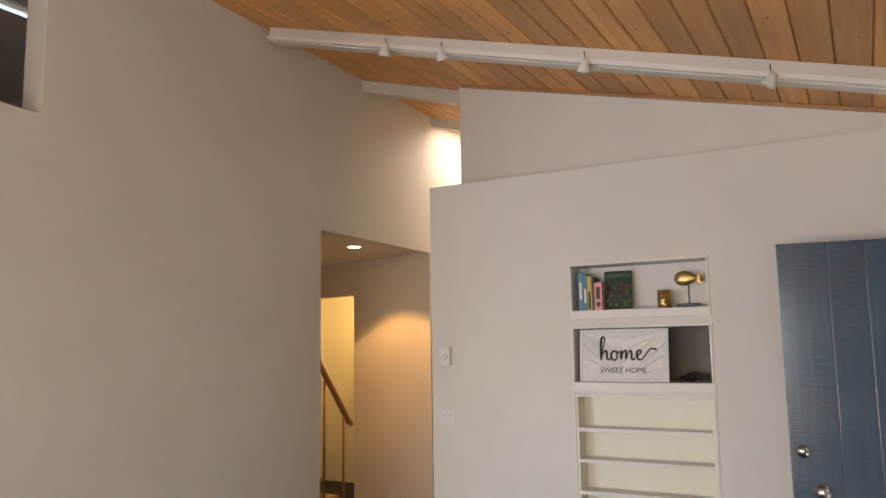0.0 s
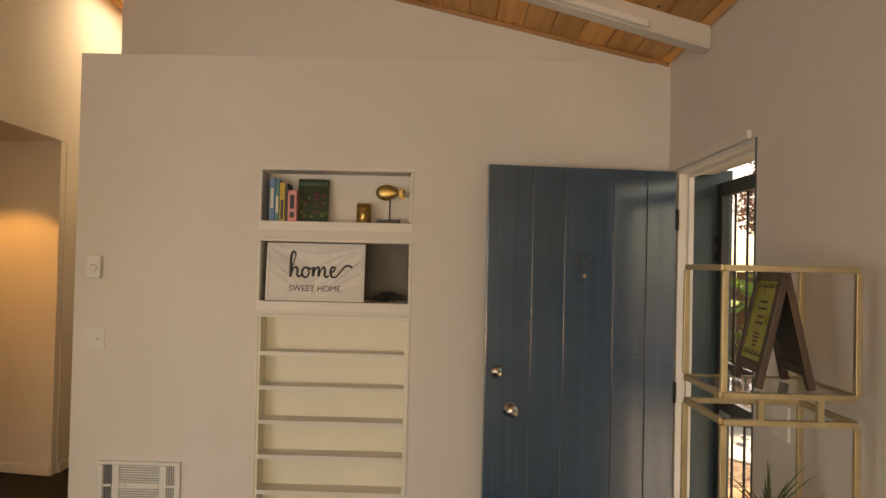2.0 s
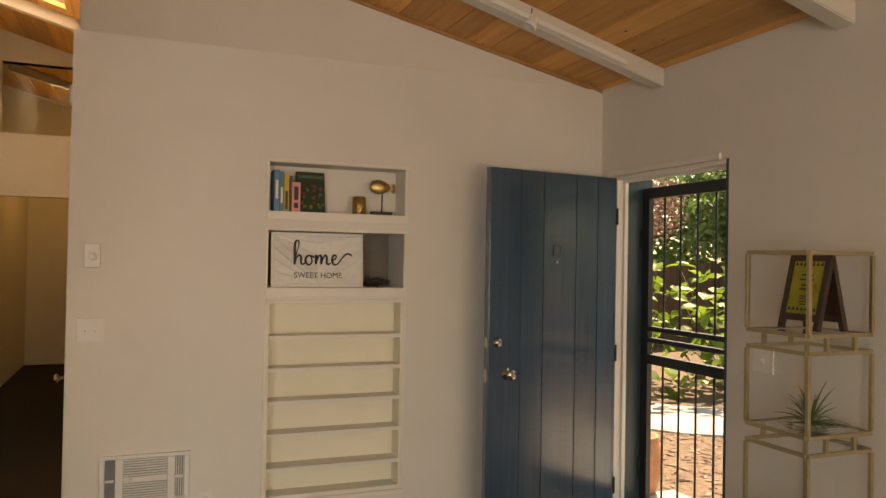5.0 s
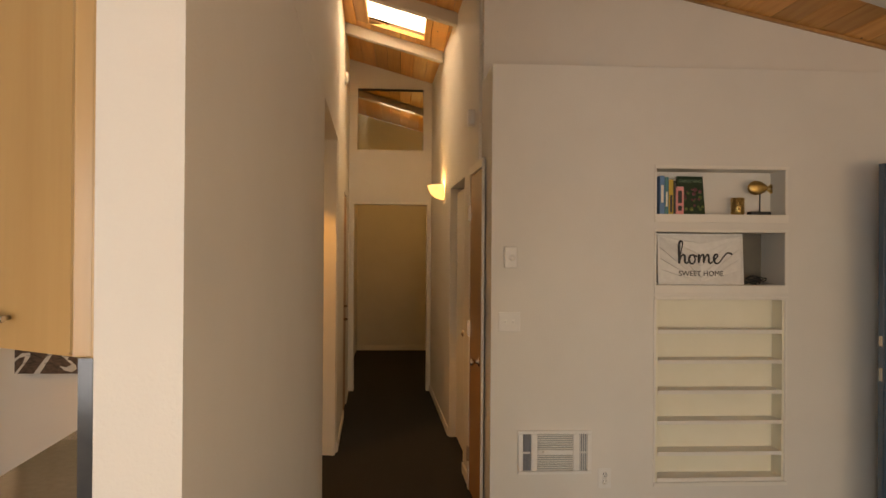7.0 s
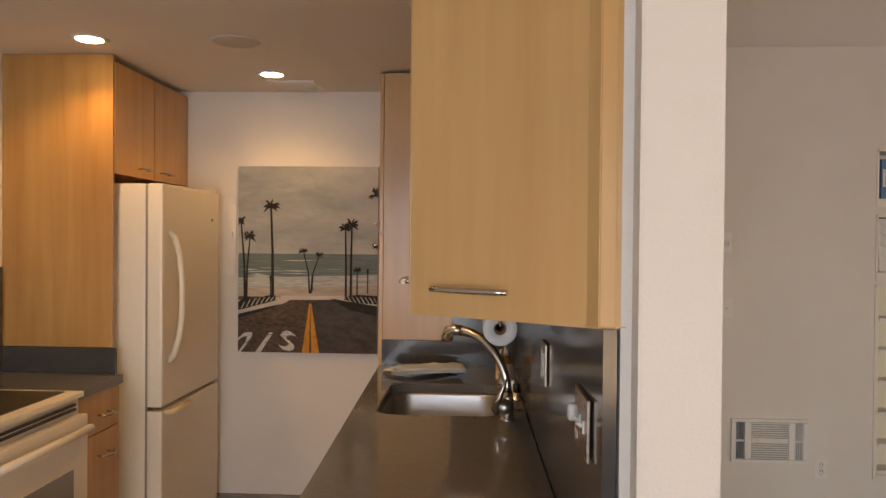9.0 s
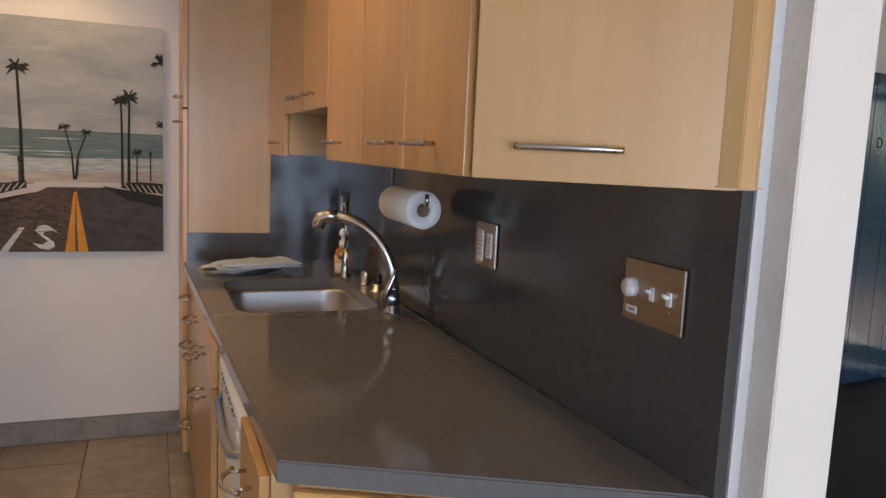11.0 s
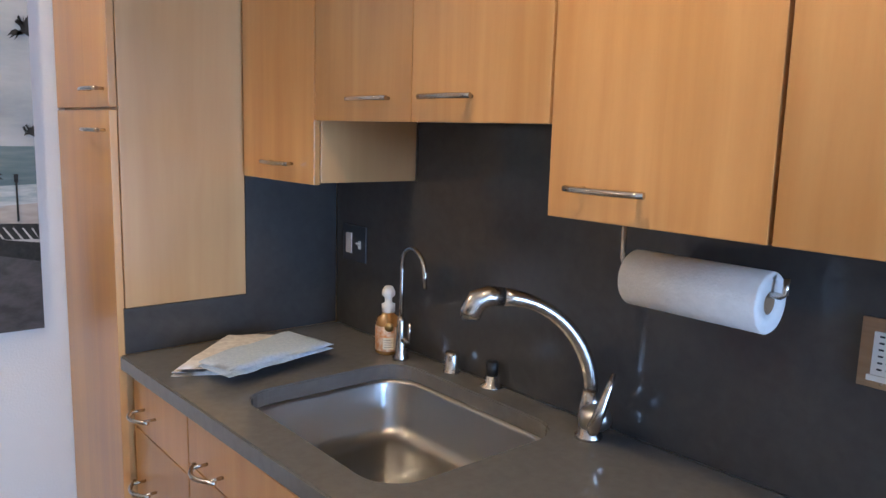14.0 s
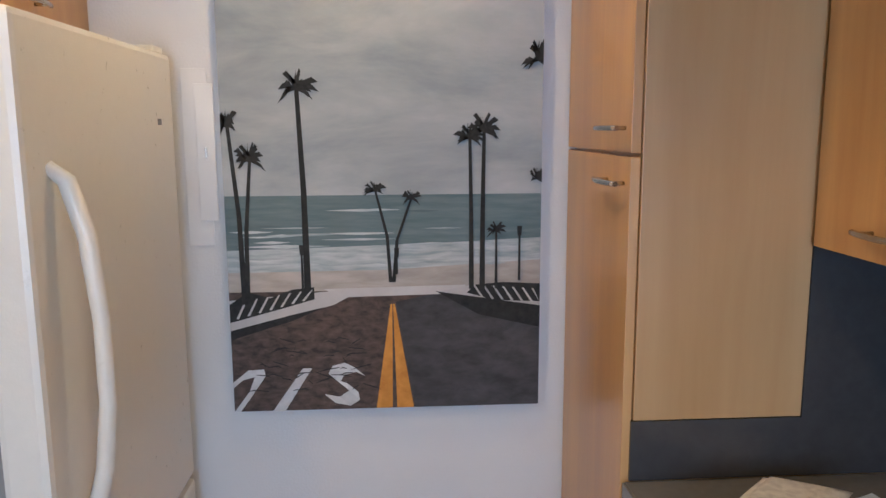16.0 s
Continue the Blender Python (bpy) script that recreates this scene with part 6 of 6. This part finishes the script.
# ---- garden outside the front door ----
structure("ground", P([(3.16, -60), (80, -60), (80, 80), (3.16, 80)], -0.4, -0.08), MULCH, "bark mulch garden ground")
structure("ground_outer", P([(3.16, -60), (3.16, 80), (-80, 80), (-80, -60)], -0.6, -0.35), MULCH, "garden ground round the house")
structure("pavement", P([(3.9, 3.9), (5.3, 1.95), (8.0, 0.2), (14, -3), (15, -1.6), (8.8, 1.5), (6.2, 3.1), (5.0, 4.6), (3.9, 6)], -0.079, -0.06), CONCRETE, "grey concrete garden path")
# The slab's long south part is unseen, added as bright ground for the door's reflection.
structure("porch", P([(3.16, -9.0), (6.2, -9.0), (5.2, -1.6), (3.9, -0.6), (3.9, 0.35), (3.16, 0.35)], -0.079, -0.02), CONCRETE, "concrete porch slab, its unseen south part added to brighten the front door")


def leaves(name, material, label, category, centres, n, size, seed, kind="stuff"):
    rn = random.Random(seed)
    vs, fsx = [], []
    for k in range(n):
        c, rad = rn.choice(centres)
        d = Vector((rn.gauss(0, 1), rn.gauss(0, 1), rn.gauss(0, 1))).normalized() * rn.uniform(0.55, 1.0)
        p = Vector(c) + Vector((d.x * rad[0], d.y * rad[1], d.z * rad[2]))
        if p.z < -0.05:
            p.z = rn.uniform(0, 0.3)
        a = Vector((rn.gauss(0, 1), rn.gauss(0, 1), rn.gauss(0, 0.7))).normalized()
        b = a.orthogonal().normalized()
        b = (b + a.cross(b) * rn.uniform(-1, 1)).normalized()
        s = size * rn.uniform(0.6, 1.3)
        i = len(vs)
        vs += [tuple(p - a * s), tuple(p + b * s * 0.45 + a.cross(b) * s * 0.12), tuple(p + a * s), tuple(p - b * s * 0.45 + a.cross(b) * s * 0.12)]
        fsx.append((i, i + 1, i + 2, i + 3))
    me = bpy.data.meshes.new(name)
    me.from_pydata(vs, [], fsx)
    me.materials.append(material)
    return tagged(new(name, me), label, category, kind=kind)


rn = random.Random(5)
hedge_c = [((rn.uniform(9, 11.5) + 0.25 * j, -6 + 1.0 * j, rn.uniform(0.2, 4.6)), (1.1, 1.1, 1.1)) for j in range(22) for _ in range(5)]
leaves("hedge", LEAF_DARK, "tall dense green hedge along the path", "hedge", hedge_c, 42000, 0.15, 1)
tr = thing("tree", "small plum tree with reddish leaves", "tree", (7.0, 6.2, -0.08))
part("trunk", tube(bmesh.new(), [(7.0, 6.2, -0.1), (7.05, 6.22, 0.9), (6.95, 6.15, 1.8), (7.1, 6.3, 2.6)], [0.11, 0.085, 0.07, 0.04], 10), BARK, tr)
for dx, dy in ((0.8, 0.3), (-0.7, -0.4), (0.2, -0.8)):
    part("limb", tube(bmesh.new(), [(6.97, 6.17, 1.7), (7.0 + dx * .5, 6.2 + dy * .5, 2.2), (7.0 + dx, 6.2 + dy, 2.7)], [0.05, 0.035, 0.02], 8), BARK, tr)
cr = leaves("crown", LEAF_RED, "reddish plum foliage", "", [((7.0 + dx, 6.2 + dy, z), (0.8, 0.8, 0.6)) for dx, dy, z in ((0, 0, 2.9), (.8, .3, 2.7), (-.7, -.4, 2.5), (.2, -.8, 2.4), (0, .4, 2.1), (-.4, .6, 2.6), (.3, .2, 3.5), (-.5, 0, 3.3))], 11000, 0.05, 2, kind="")
cr.parent = tr
cr.matrix_parent_inverse = Matrix.Translation((-7.0, -6.2, 0.08))
fn = thing("fence", "brown timber board fence behind the planting", "fence", (6, 8.2, -0.08))
for k in range(74):
    part("board", B((2.0 + 0.15 * k, 2.14 + 0.15 * k, 8.4, 8.42, -0.08, 1.62 + 0.01 * (k % 3))), FENCE_WOOD, fn)
part("rail", B((2.0, 13.1, 8.425, 8.47, 0.3, 0.4)), FENCE_WOOD, fn)
part("rail", B((2.0, 13.1, 8.425, 8.47, 1.2, 1.3)), FENCE_WOOD, fn)


def big_leaf_plant(x, y, n, h, seed, label):
    ob = thing("shrub", label, "shrub", (x, y, -0.08), "broad-leaved shrubs by the path")
    rn = random.Random(seed)
    for k in range(n):
        a, hh, rd = rn.uniform(0, math.tau), rn.uniform(0.02, h), rn.uniform(0.1, 0.85)
        tip = Vector((x + rd * math.cos(a), y + rd * math.sin(a), hh))
        if k % 6 == 0:
            part("stem", tube(bmesh.new(), [(x + rn.uniform(-.06, .06), y + rn.uniform(-.06, .06), -0.09), tuple(tip * 0.5 + Vector((x, y, 0)) * 0.5), tuple(tip)], [0.012, 0.009, 0.005], 5), BARK, ob)
        bm = bmesh.new()
        L_, W_ = rn.uniform(0.12, 0.22), rn.uniform(0.07, 0.12)
        mid = [bm.verts.new((L_ * t, 0, -0.25 * L_ * t * t)) for t in (0, .3, .65, 1)]
        for s in (1, -1):
            e_ = [bm.verts.new((L_ * t, s * w * W_, 0.02 - 0.3 * L_ * t * t)) for t, w in ((.05, .55), (.35, 1), (.7, .75))]
            fc2 = [(mid[0], mid[1], e_[1], e_[0]), (mid[1], mid[2], e_[2], e_[1])]
            for q4 in fc2:
                bm.faces.new(q4 if s < 0 else q4[::-1])
            bm.faces.new((mid[2], mid[3], e_[2]) if s < 0 else (e_[2], mid[3], mid[2]))
        bm.transform(Matrix.Translation(tip) @ Euler((rn.uniform(-.5, .5), rn.uniform(-.3, .7), a + rn.uniform(-.6, .6))).to_matrix().to_4x4())
        part("leaf", bm, LEAF, ob)
    return ob


for i, (x, y, n, h) in enumerate(((6.0, 4.1, 130, 1.5), (7.4, 3.5, 130, 1.3), (8.8, 2.7, 110, 1.2), (5.2, 5.3, 130, 1.6), (6.9, 4.9, 110, 1.7), (10.0, 2.2, 100, 1.2), (8.1, 4.3, 110, 1.6))):
    big_leaf_plant(x, y, n, h, 30 + i, "broad-leaved light green shrub by the path")
rn = random.Random(9)
vs, fsx = [], []
for k in range(2600):
    x, y = rn.uniform(3.9, 8.5), rn.uniform(-2, 3.2)
    a, l, w = rn.uniform(0, math.pi), rn.uniform(0.02, 0.06), rn.uniform(0.006, 0.016)
    dx, dy = math.cos(a) * l, math.sin(a) * l
    nx, ny = -math.sin(a) * w, math.cos(a) * w
    z = -0.078 + rn.uniform(0, 0.012)
    i = len(vs)
    vs += [(x - dx - nx, y - dy - ny, z), (x + dx - nx, y + dy - ny, z + rn.uniform(0, .015)), (x + dx + nx, y + dy + ny, z + rn.uniform(0, .015)), (x - dx + nx, y - dy + ny, z)]
    fsx.append((i, i + 1, i + 2, i + 3))
me = bpy.data.meshes.new("bark_chips")
me.from_pydata(vs, [], fsx)
me.materials.append(mat("bark_chip", (0.1, 0.06, 0.04), (0.28, 0.2, 0.15), (9, 9, 9), 0.9, jitter=0.5))
tagged(new("bark_chips", me), "loose bark chips over the garden bed", "bark chips", kind="stuff")
solid("plant_pot", lathe([(0.11, 0), (0.15, 0.02), (0.19, 0.18), (0.18, 0.34), (0.15, 0.38), (0.165, 0.4), (0.145, 0.4), (0.13, 0.36), (0, 0.34)], 24, pose(3.62, 0.42, -0.02)), TERRACOTTA, "round terracotta plant pot on the porch", "plant pot", at=(3.72, 0.28, -0.02))
